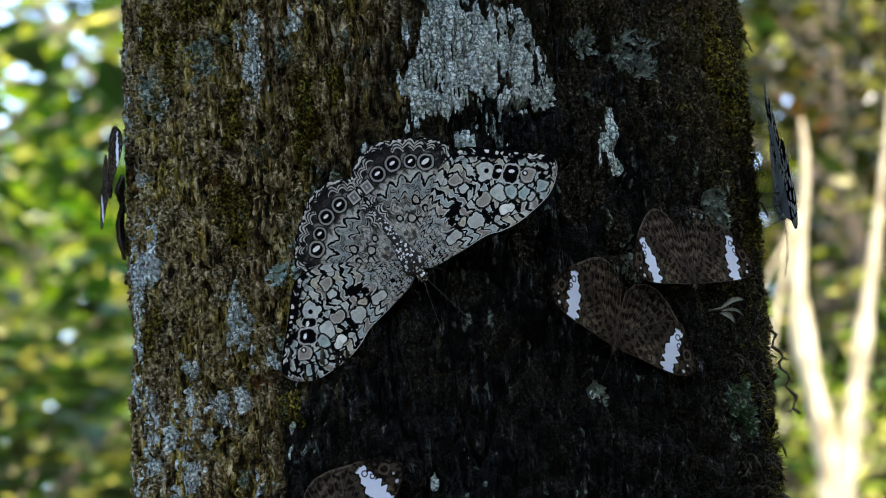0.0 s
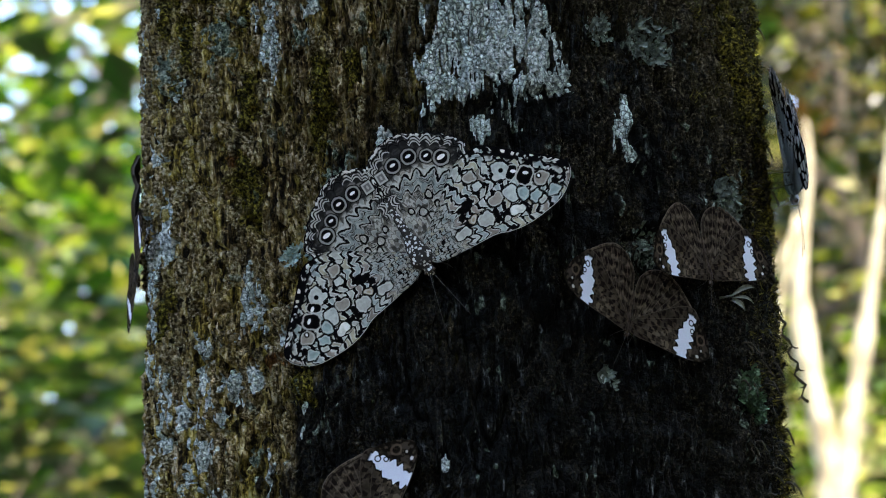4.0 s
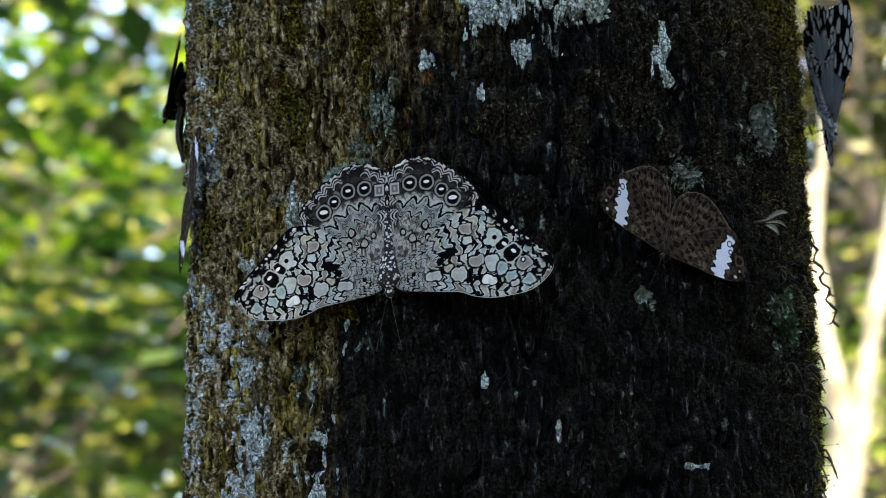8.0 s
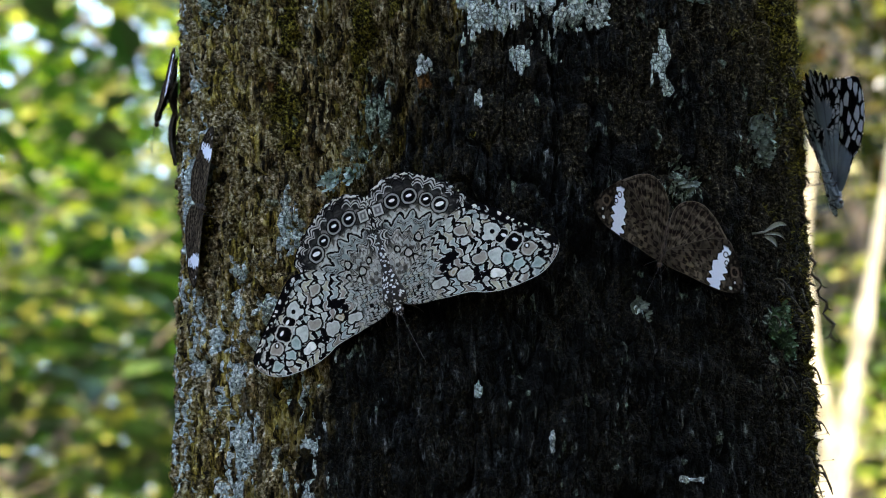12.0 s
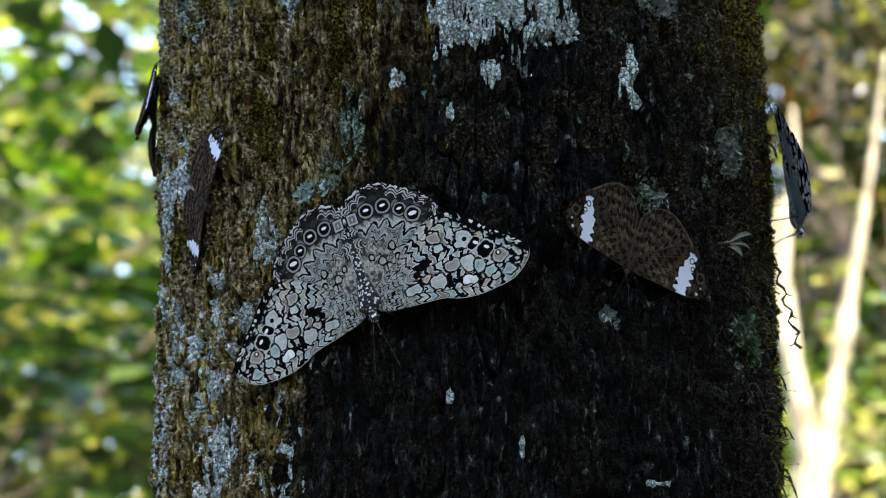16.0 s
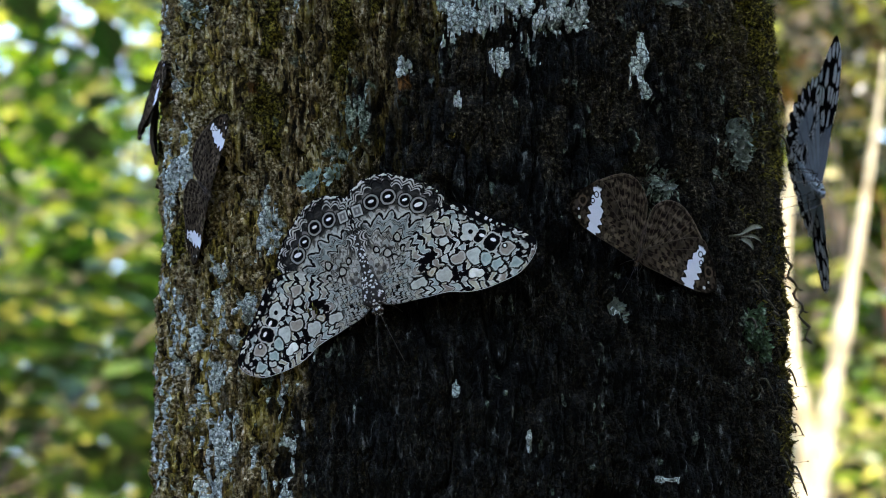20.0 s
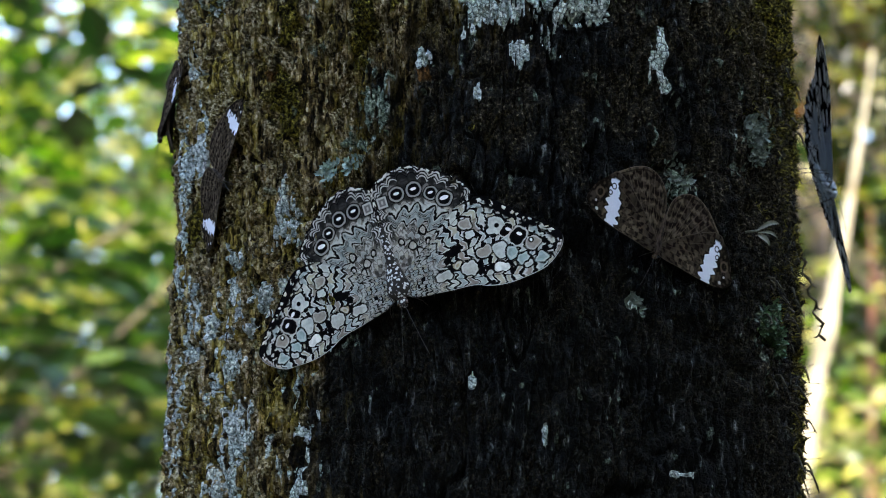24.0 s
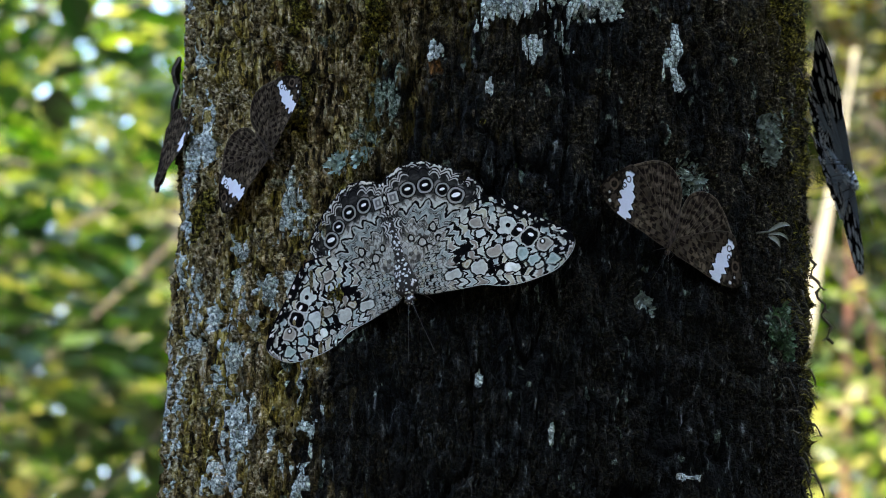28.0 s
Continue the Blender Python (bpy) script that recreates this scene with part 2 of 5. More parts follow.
def speckled_nodes(node):
    """Black fur with rows of small white tufts."""
    pos = node("ShaderNodeTexCoord").outputs["Object"]
    d = node("ShaderNodeTexVoronoi", Vector=pos, Scale=1250.0).outputs["Distance"]
    n = noise_out(node, pos, 1800, 3, 0.7)
    s = node("ShaderNodeMath", i0=d, i1=n, props={"operation": "ADD"}).outputs[0]
    col = ramp(node, s, (0.78, (0.50, 0.50, 0.48)), (0.92, (0.022, 0.020, 0.019)))
    bump = node("ShaderNodeBump", Strength=0.8, Distance=0.0003, Height=n).outputs[0]
    return node("ShaderNodeBsdfPrincipled", Base_Color=col, Roughness=0.9, Specular_IOR_Level=0.1, Normal=bump).outputs[0]


def plain_nodes(low, high, scale, rough):
    def build(node):
        pos = node("ShaderNodeTexCoord").outputs["Object"]
        n = noise_out(node, pos, scale, 5, 0.65)
        bump = node("ShaderNodeBump", Strength=0.5, Distance=0.3 / scale, Height=n).outputs[0]
        return node("ShaderNodeBsdfPrincipled", Base_Color=ramp(node, n, (0.3, low), (0.7, high)), Roughness=rough, Normal=bump).outputs[0]
    return build


def leaf_nodes(*stops, gloss=0.32, through=2.5, share=0.44, shine=0.32):
    """Leaves: each has its own shade out of the stops, and light shines through them."""
    def build(node):
        isl = node("ShaderNodeNewGeometry").outputs["Random Per Island"]
        col = ramp(node, isl, *stops)
        p = node("ShaderNodeBsdfPrincipled", Base_Color=col, Roughness=gloss, Specular_IOR_Level=shine).outputs[0]
        lit = node("ShaderNodeMix", props={"data_type": "RGBA", "blend_type": "MULTIPLY"})
        nt_set(node, lit, 1.0, col, (through, through, through * 0.35))
        t = node("ShaderNodeBsdfTranslucent", Color=lit.outputs[2]).outputs[0]
        return node("ShaderNodeMixShader", Fac=share, i1=p, i2=t).outputs[0]
    return build


BARK = material("mossy_bark", bark_nodes)
WING = material("wing_scales", wing_nodes)
SPECKLED = material("speckled_fur", speckled_nodes)
FUR_BROWN = material("brown_fur", fur_nodes((0.006, 0.004, 0.003), (0.05, 0.036, 0.026)))
FUR_BLUE = material("pale_fur", fur_nodes((0.10, 0.13, 0.16), (0.42, 0.50, 0.56)))
CHITIN = material("dark_chitin", plain_nodes((0.005, 0.004, 0.004), (0.022, 0.018, 0.016), 2500, 0.5))
EYE = material("brown_eye", plain_nodes((0.012, 0.008, 0.006), (0.03, 0.02, 0.015), 4000, 0.2))
MOSS = material("moss_blades", leaf_nodes((0.0, (0.006, 0.005, 0.002)), (0.55, (0.032, 0.027, 0.007)), (0.86, (0.11, 0.094, 0.025)), (1.0, (0.24, 0.21, 0.075)), gloss=0.7, through=1.2))
MOSS_DARK = material("dark_moss_strands", plain_nodes((0.012, 0.010, 0.005), (0.05, 0.04, 0.018), 900, 0.9))
LOBES = material("lichen_lobes", plain_nodes((0.08, 0.13, 0.11), (0.36, 0.47, 0.42), 900, 0.85))
LOBES_GREEN = material("green_liverwort", plain_nodes((0.010, 0.030, 0.012), (0.07, 0.15, 0.06), 900, 0.6))
LOBES_DULL = material("dull_lichen_lobes", plain_nodes((0.018, 0.027, 0.022), (0.16, 0.20, 0.165), 900, 0.85))
SPROUT = material("pale_sprout", plain_nodes((0.06, 0.065, 0.045), (0.14, 0.15, 0.105), 700, 0.6))
FLAKE = material("dead_bark", plain_nodes((0.012, 0.009, 0.007), (0.05, 0.038, 0.028), 500, 0.9))
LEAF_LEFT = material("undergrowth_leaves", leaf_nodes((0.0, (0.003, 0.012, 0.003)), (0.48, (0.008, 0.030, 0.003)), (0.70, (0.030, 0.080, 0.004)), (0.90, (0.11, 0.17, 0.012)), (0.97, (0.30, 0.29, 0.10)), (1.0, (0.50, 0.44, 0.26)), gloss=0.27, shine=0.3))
# darker copy of the undergrowth leaves: their shade is put into the colour
LEAF_SHADY = material("leaves_painted_shady", leaf_nodes((0.0, (0.003, 0.014, 0.004)), (0.6, (0.008, 0.032, 0.006)), (0.84, (0.030, 0.075, 0.010)), (0.94, (0.20, 0.22, 0.05)), (1.0, (0.45, 0.40, 0.22)), gloss=0.45, through=1.4, share=0.3))
LEAF_FAR = material("forest_leaves", leaf_nodes((0.0, (0.008, 0.018, 0.004)), (0.52, (0.032, 0.064, 0.005)), (0.85, (0.14, 0.18, 0.016)), (1.0, (0.38, 0.34, 0.17)), gloss=0.35))
LEAF_DRY = material("olive_leaves", leaf_nodes((0.0, (0.004, 0.007, 0.001)), (0.55, (0.014, 0.020, 0.003)), (0.76, (0.050, 0.062, 0.007)), (0.82, (0.09, 0.035, 0.014)), (0.93, (0.20, 0.22, 0.04)), (1.0, (0.55, 0.50, 0.28)), gloss=0.26, shine=0.28, through=1.7, share=0.36))
# pale leaf copy with the sunlight painted into its greens and creams
LEAF_SUN = material("leaves_painted_sunlit", leaf_nodes((0.0, (0.04, 0.08, 0.015)), (0.4, (0.13, 0.19, 0.03)), (0.7, (0.34, 0.32, 0.16)), (1.0, (0.60, 0.52, 0.36)), gloss=0.35))
POLE = material("pale_smooth_bark", plain_nodes((0.26, 0.20, 0.11), (0.74, 0.67, 0.46), 24, 0.75))
TREE_BARK = material("brown_tree_bark", plain_nodes((0.06, 0.045, 0.03), (0.20, 0.155, 0.11), 22, 0.9))
RED_BARK = material("reddish_bark", plain_nodes((0.10, 0.040, 0.025), (0.26, 0.115, 0.07), 30, 0.9))
SOIL = material("forest_floor", plain_nodes((0.05, 0.035, 0.02), (0.16, 0.11, 0.06), 3.0, 0.95))
LITTER = material("leaf_litter", leaf_nodes((0.0, (0.06, 0.035, 0.015)), (0.8, (0.22, 0.14, 0.07)), (1.0, (0.32, 0.22, 0.12)), gloss=0.7))

# ---- ground ----
def make_ground():
    rings = np.concatenate([[0.0], np.geomspace(0.3, 900, 46)])
    ang = np.linspace(0, 2 * math.pi, 72, endpoint=False)
    r, a = np.meshgrid(rings, ang, indexing="ij")
    x, y = r * np.cos(a), r * np.sin(a)
    z = (fbm(x / 3, y / 3, 3) - 0.5) * 0.25 * step(0.3, 4, r) + (fbm(x / 60, y / 60, 8) - 0.5) * 6 * step(20, 90, r)
    me = mesh_np("ground", np.stack([x.ravel(), y.ravel(), z.ravel()], 1), grid_faces(72, len(rings), wrap=True))
    return tagged(new("ground", with_material(me, SOIL)), "brown forest floor of soil and dead leaves", "ground", kind="structure")


make_ground()


def leaf_cloud(places, size, flat, rng, slim=0.42, jitter=0.35):
    """Folded four-cornered leaves at the places; flat: how strongly they lie level."""
    n = len(places)
    nor = rng.normal(size=(n, 3))
    nor[:, 2] = np.abs(nor[:, 2]) + flat
    nor /= np.linalg.norm(nor, axis=1)[:, None]
    way = np.cross(nor, rng.normal(size=(n, 3)))
    way /= np.linalg.norm(way, axis=1)[:, None]
    side = np.cross(nor, way)
    s = (size * (1 + jitter * rng.uniform(-1, 1, n)))[:, None]
    tip = places + way * s
    mid = places + way * s * 0.45
    left = mid + side * s * slim * 0.5 + nor * s * 0.07
    right = mid - side * s * slim * 0.5 + nor * s * 0.07
    v = np.stack([places, right, tip, left], 1).reshape(-1, 3)
    return v, np.arange(4 * n).reshape(n, 4)


def make_litter():
    rng = np.random.default_rng(5)
    r, a = np.sqrt(rng.uniform(0.02, 1, 4000)) * 9, rng.uniform(0, 2 * math.pi, 4000)
    x, y = r * np.cos(a), r * np.sin(a)
    z = (fbm(x / 3, y / 3, 3) - 0.5) * 0.25 * step(0.3, 4, r) + 0.012
    v, f = leaf_cloud(np.stack([x, y, z], 1), 0.11, 6.0, rng, 0.5)
    tagged(new("leaf_litter", with_material(mesh_np("leaf_litter", v, f), LITTER)), "dry brown leaves lying on the forest floor", "leaf litter", kind="stuff")


make_litter()

# ---- the trunk on which the butterflies sit ----
# patches on the bark: angle round the trunk (degrees), height (m), half width (degrees), half height (mm)
LICHEN_UPPER = [(7.6, 1.4562, 10.0, 13.6), (-1.4, 1.4500, 3.4, 8.6), (16.4, 1.4543, 3.0, 9.3), (20.2, 1.4476, 3.0, 3.1), (-2.5, 1.4451, 1.5, 3.4), (4.9, 1.4379, 1.2, 2.0),
                (3.7, 1.4657, 5.0, 7.4), (-32.4, 1.4609, 2.9, 8.0), (-24.1, 1.4667, 2.2, 2.8), (31.7, 1.4384, 2.1, 6.4), (32.7, 1.4322, 1.2, 2.0)]
LICHEN_SIDE = [(-71.5, 1.4191, 6.0, 8.4), (-38.7, 1.4034, 2.1, 7.4), (-35.4, 1.4005, 1.1, 4.0), (-31.0, 1.3942, 2.3, 2.0), (-41.6, 1.3844, 2.0, 5.1), (-36.7, 1.3872, 0.9, 2.7),
               (-45.8, 1.3802, 1.5, 2.4), (-58.3, 1.3830, 1.8, 3.1), (-51.0, 1.3953, 2.3, 3.1), (-75.0, 1.3955, 5.0, 5.4), (-50.0, 1.3742, 2.7, 3.0), (-57.1, 1.3680, 2.1, 2.5),
               (-49.5, 1.3557, 4.2, 7.0), (-52.0, 1.3470, 4.4, 5.2), (-82.0, 1.448, 3.0, 16.0)]
LICHEN_DOTS = [(-11.3, 1.4363, 1.6, 2.4), (5.8, 1.4370, 1.4, 3.1), (-1.5, 1.4277, 0.6, 2.0), (-32.0, 1.3546, 1.2, 2.8), (-35.3, 1.3471, 1.4, 2.0), (-29.1, 1.3474, 0.9, 1.8),
               (-29.8, 1.3596, 0.8, 1.1), (9.6, 1.3541, 0.5, 2.6), (-2.6, 1.3652, 0.6, 2.2), (34.8, 1.3470, 3.4, 0.7), (26.0, 1.3829, 1.0, 1.2)]
GREEN_CRUST = [(-43.8, 1.4643, 5.4, 8.8), (-61.5, 1.4596, 5.0, 8.2), (-28.0, 1.3985, 1.8, 3.6), (-26.0, 1.4602, 2.4, 4.2), (-19.7, 1.4264, 3.6, 8.0), (-22.8, 1.4180, 3.4, 4.6),
               (61.0, 1.3823, 6.0, 5.0), (57.5, 1.4241, 7.0, 4.2), (37.7, 1.4571, 4.5, 4.6), (28.4, 1.4592, 3.0, 2.6), (-36.9, 1.3700, 2.2, 3.0), (36.0, 1.4110, 5.0, 5.0)]
MOSS_PATCH = [(-48.2, 1.4751, 8.5, 3.6), (-63.6, 1.4757, 4.4, 6.4), (-55.1, 1.4642, 2.8, 8.6), (-58.0, 1.4560, 2.6, 3.6), (-38.7, 1.4674, 1.6, 2.8), (-16.7, 1.4505, 1.4, 4.8),
              (-21.8, 1.4526, 1.9, 5.4), (-26.9, 1.3839, 2.2, 5.0), (-38.2, 1.4291, 4.0, 8.6), (-37.1, 1.4467, 4.0, 7.4), (-22.9, 1.4444, 2.6, 10.5), (-64.0, 1.405, 4.0, 7.0),
              (68.0, 1.4600, 9.0, 14.0), (86.0, 1.4450, 9.0, 40.0), (-2.7, 1.4201, 1.2, 1.2), (88.0, 1.37, 8.0, 44.0)]
RUST_PATCH = [(-33.5, 1.3909, 4.0, 2.2), (-41.1, 1.4360, 3.6, 2.0), (-11.2, 1.4330, 1.4, 2.2), (-27.5, 1.3822, 1.4, 1.6)]


def patches(deg, z, rows):
    """How far inside the nearest patch a place lies: 1 at its middle, 0 at its rim."""
    best = np.full(np.broadcast(deg, z).shape, -1.0)
    for a, h, w, t in rows:
        best = np.maximum(best, 1 - (np.abs((deg - a) / w) ** 2.6 + np.abs((z - h) * 1000 / t) ** 2.6) ** 0.385)
    return best


def ridged(x, y, seed):
    return 1 - np.abs(2 * vnoise(x, y, seed) - 1)


def bark_shape(deg, z):
    """Height of the bark (m) over the smooth bole, and the masks of what grows on it."""
    a, h = deg * 1.255, z * 1000           # mm round and up
    warp = (fbm(a / 9, h / 20, 40) - 0.5) * 5
    left = step(-8, -34, deg)
    right = step(40, 62, deg)
    wavy = (fbm(a / 1.8, h / 6, 41) - 0.5) * 2.0
    # long plates with fissures between, and short chips on them
    f1, f2, plate = cells((a + warp + wavy) / 2.7, h / 13 + (fbm(a / 2, h / 5, 43) - 0.5) * 0.5, 45)
    fissure = step(0.22, 0.04, f2 - f1)
    g1, g2, chip = cells((a + warp * 0.6 + wavy * 0.5) / 1.25, h / 4.6 + (fbm(a, h / 3, 44) - 0.5) * 0.6, 47)
    chink = step(0.24, 0.05, g2 - g1)
    # upright fibres
    fibre = ridged((a + warp + wavy * 0.4) / 1.15, h / 8.5, 3) * 0.6 + ridged((a + warp * 0.8 + wavy * 0.3) / 0.62, h / 4.2, 4) * 0.4
    broad = ridged((a + warp * 0.7) / 4.6, h / 34, 5)
    fray = fbm((a + warp * 0.3) / 1.1, h / 4.2, 11, 4) - 0.5
    lich = patches(deg, z, LICHEN_UPPER + LICHEN_SIDE + LICHEN_DOTS)
    lich = np.where(lich > -0.9, lich + fray * (1.5 + 0.5 * left) + 0.08 - 0.12 * left - (0.25 + 0.40 * left) * fissure - (0.15 + 0.55 * left) * chink + (0.25 + 0.5 * left) * (chip - 0.5) - 0.9 * left * (0.58 - fibre), -1)
    low = step(1.43, 1.36, z)
    flecks = vnoise((a + warp) / 0.85, h / 3.0, 71) * 0.40 + vnoise(a / 2.4, h / 9, 72) * 0.25 + vnoise(a / 7, h / 18, 73) * 0.5 + 0.06 * low + 0.07 * step(-48, -66, deg)
    lich = np.maximum(lich, (flecks - 0.84 + 0.5 * (left - 1)) * 5)
    crack0 = np.exp(-((vnoise((a + warp) / 3.2, h / 16, 13) - 0.5) / 0.04) ** 2)
    lich = step(0.0, 0.18, lich - 0.4 * crack0)
    moss = patches(deg, z, MOSS_PATCH) + (fbm(a / 3, h / 5, 21) - 0.5) * 1.8
    moss = step(-0.15, 0.5, moss) * (1 - lich)
    green = patches(deg, z, GREEN_CRUST) + (fbm(a / 0.9, h / 1.9, 31) - 0.5) * 2.0 + 0.5 * (chip - 0.5) - 0.5 * chink - 0.4 * fissure
    crust = vnoise((a + warp) / 0.9, h / 1.9, 171) * 0.55 + vnoise(a / 3.5, h / 6, 172) * 0.6
    green = np.maximum(0.9 * step(-0.1, 0.6, green), 0.6 * step(0.82, 1.0, crust)) * (1 - lich)
    rust = step(-0.2, 0.6, patches(deg, z, RUST_PATCH) + (fbm(a / 2, h / 3, 51) - 0.5) * 1.6)
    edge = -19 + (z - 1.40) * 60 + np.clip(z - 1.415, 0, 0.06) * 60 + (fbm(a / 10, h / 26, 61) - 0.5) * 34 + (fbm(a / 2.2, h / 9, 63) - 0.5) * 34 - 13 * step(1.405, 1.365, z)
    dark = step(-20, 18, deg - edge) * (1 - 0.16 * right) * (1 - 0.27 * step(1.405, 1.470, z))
    upper = step(1.375, 1.425, z)
    warm = np.clip(step(0.40, 0.62, fbm(a / 6, h / 9, 81)) * (0.25 + 0.65 * upper) + 0.8 * right * (0.4 + 0.6 * upper), 0, 1)
    crumb = fbm(a / 1.3, h / 2.1, 7, 3) - 0.5
    lump = fbm(a / 15, h / 30, 9, 3) - 0.5
    knurl = fbm(a / 3.4, h / 4.6, 15, 3) - 0.5
    crack = np.exp(-((vnoise((a + warp) / 6.5, h / 34, 13) - 0.5) / 0.03) ** 2)
    smallc = fbm(a / 0.66, h / 1.1, 17, 2) - 0.5
    woody = (1 - 0.82 * dark) * (1 - 0.55 * lich)
    disp = (-0.9 + lump * 2.8 + broad * 0.8 + (fibre - 0.5) * (2.6 * woody + 0.3) + (plate - 0.5) * 1.5 * (0.3 + 0.7 * woody) + (chip - 0.5) * 1.0 * (0.25 + 0.75 * woody)
            - fissure * (0.5 + 2.0 * woody) - chink * (0.15 + 0.75 * woody) + crumb * (1.0 + 1.2 * moss) * (1 - 0.5 * lich) + smallc * (0.9 + 0.7 * moss) * (1 - 0.4 * lich)
            + knurl * 3.4 * dark * (1 - 0.7 * lich) - crack * 2.4 * (1 - 0.5 * lich) + lich * 0.25 + moss * (0.3 + right * (2.4 * fbm(a / 2.6, h / 2.8, 23, 2) - 0.9)))
    knob = 1 - np.hypot((deg + 2.7) / 1.1, (z - 1.4201) * 1000 / 1.3)
    disp = disp + 1.3 * np.sqrt(np.clip(knob, 0, 1))
    return disp * 1e-3, dict(lichen=lich, moss=moss, green=green, rust=rust, dark=dark, warm=warm, plate=0.4 * plate + 0.6 * chip)


def bole_point(deg, z, out=0.0):
    """A place on the bark surface, out metres above it."""
    d, _ = bark_shape(np.array([float(deg)]), np.array([float(z)]))
    r, t = radius(z) + float(d[0]) + out, radians(deg)
    return Vector((r * math.sin(t), -r * math.cos(t), z))


def make_bole(parent):
    deg = np.concatenate([np.arange(-104, 104, 0.27), np.arange(104, 256, 3.0)])
    z = np.concatenate([np.arange(-0.05, 1.2, 0.05), np.arange(1.2, 1.318, 0.006), np.arange(1.318, 1.492, 0.00036), np.arange(1.492, 1.62, 0.006), np.arange(1.64, 5.6, 0.06)])
    dd, zz = np.meshgrid(deg, z)
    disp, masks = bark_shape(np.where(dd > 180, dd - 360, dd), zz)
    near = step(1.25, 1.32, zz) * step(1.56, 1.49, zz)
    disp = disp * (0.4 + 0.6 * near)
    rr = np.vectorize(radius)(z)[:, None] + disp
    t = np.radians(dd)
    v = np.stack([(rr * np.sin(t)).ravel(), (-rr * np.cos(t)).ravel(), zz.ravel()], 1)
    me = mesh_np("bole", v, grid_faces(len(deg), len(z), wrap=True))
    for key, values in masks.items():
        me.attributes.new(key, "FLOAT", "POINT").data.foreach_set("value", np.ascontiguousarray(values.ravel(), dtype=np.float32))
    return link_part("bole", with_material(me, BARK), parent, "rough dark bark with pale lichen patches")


def surface_frame(deg, z, out=0.0):
    """Axes on the bark: x round to the right, y up, z outward."""
    t = radians(deg)
    m = Matrix(((math.cos(t), 0, math.sin(t)), (math.sin(t), 0, -math.cos(t)), (0, 1, 0))).to_4x4()
    m.translation = bole_point(deg, z, out)
    return m


def make_moss(parent):
    """Tufts of curling moss shoots, thick on one shoulder of the trunk and thin elsewhere, in one sheet of stuff."""
    rng = np.random.default_rng(12)
    def tufts(n, d0, d1, z0, z1, length, per):
        return rng.uniform(d0, d1, n), rng.uniform(z0, z1, n), np.full(n, length), np.full(n, per)
    sets = [tufts(1500, 50, 100, 1.43, 1.488, 0.95, 18), tufts(900, 62, 100, 1.385, 1.435, 0.95, 16), tufts(900, 72, 102, 1.325, 1.39, 1.1, 14),
            tufts(260, -68, -40, 1.455, 1.485, 0.8, 12), tufts(340, -46, -16, 1.41, 1.475, 0.55, 10), tufts(60, -30, -24, 1.376, 1.392, 0.8, 10)]
    td, tz, tl, tn = [np.concatenate(q) for q in zip(*sets)]
    bed = vnoise(td * 1.255 / 4, tz * 1000 / 4.5, 91) + 0.5 * vnoise(td * 1.255 / 1.5, tz * 1000 / 1.6, 92) + 0.010 * (td - 74) * (td > 40)
    grown = patches(td, tz, MOSS_PATCH)
    keep = np.where(td > 0, bed > 0.70, (grown > 0.0) & (bed > 0.5))
    td, tz, tl, tn = td[keep], tz[keep], tl[keep], tn[keep]
    own = np.repeat(np.arange(len(td)), tn)
    n = len(own)
    deg, z = td[own] + rng.normal(size=n) * 0.45, tz[own] + rng.normal(size=n) * 0.0006
    length = tl[own] * np.clip(rng.gamma(5, 0.2, n), 0.4, 1.5) * 1e-3
    disp, _ = bark_shape(deg, z)
    r, t = np.vectorize(radius)(z) + disp - 0.0003, np.radians(deg)
    base = np.stack([r * np.sin(t), -r * np.cos(t), z], 1)
    nor = np.stack([np.sin(t), -np.cos(t), 0 * t], 1)
    tilt = rng.normal(size=(len(td), 3)) * 0.55
    way = nor + tilt[own] + rng.normal(size=(n, 3)) * 0.40
    way /= np.linalg.norm(way, axis=1)[:, None]
    side = np.cross(way, rng.normal(size=(n, 3)))
    side /= np.linalg.norm(side, axis=1)[:, None]
    curl = np.cross(side, way) * rng.uniform(-1.8, 1.8, n)[:, None]
    L = length[:, None]
    wd = side * (0.00009 + 0.05 * L)
    rows = []
    for u, w in ((0, 0.7), (0.35, 1.0), (0.7, 0.8), (1.0, 0.2)):
        p = base + way * L * u + curl * L * u * u * 0.7
        p = p + side * (0.00009 * np.sin(u * 6 + own))[:, None]
        rows += [p - wd * w, p + wd * w]
    v = np.stack(rows, 1).reshape(-1, 3)
    k = np.arange(n)[:, None] * 8
    f = np.concatenate([k + np.array([[2 * j, 2 * j + 1, 2 * j + 3, 2 * j + 2]]) for j in range(3)])
    link_part("moss", with_material(mesh_np("moss", v, f), MOSS), parent, "olive green tufts of moss", kind="stuff")


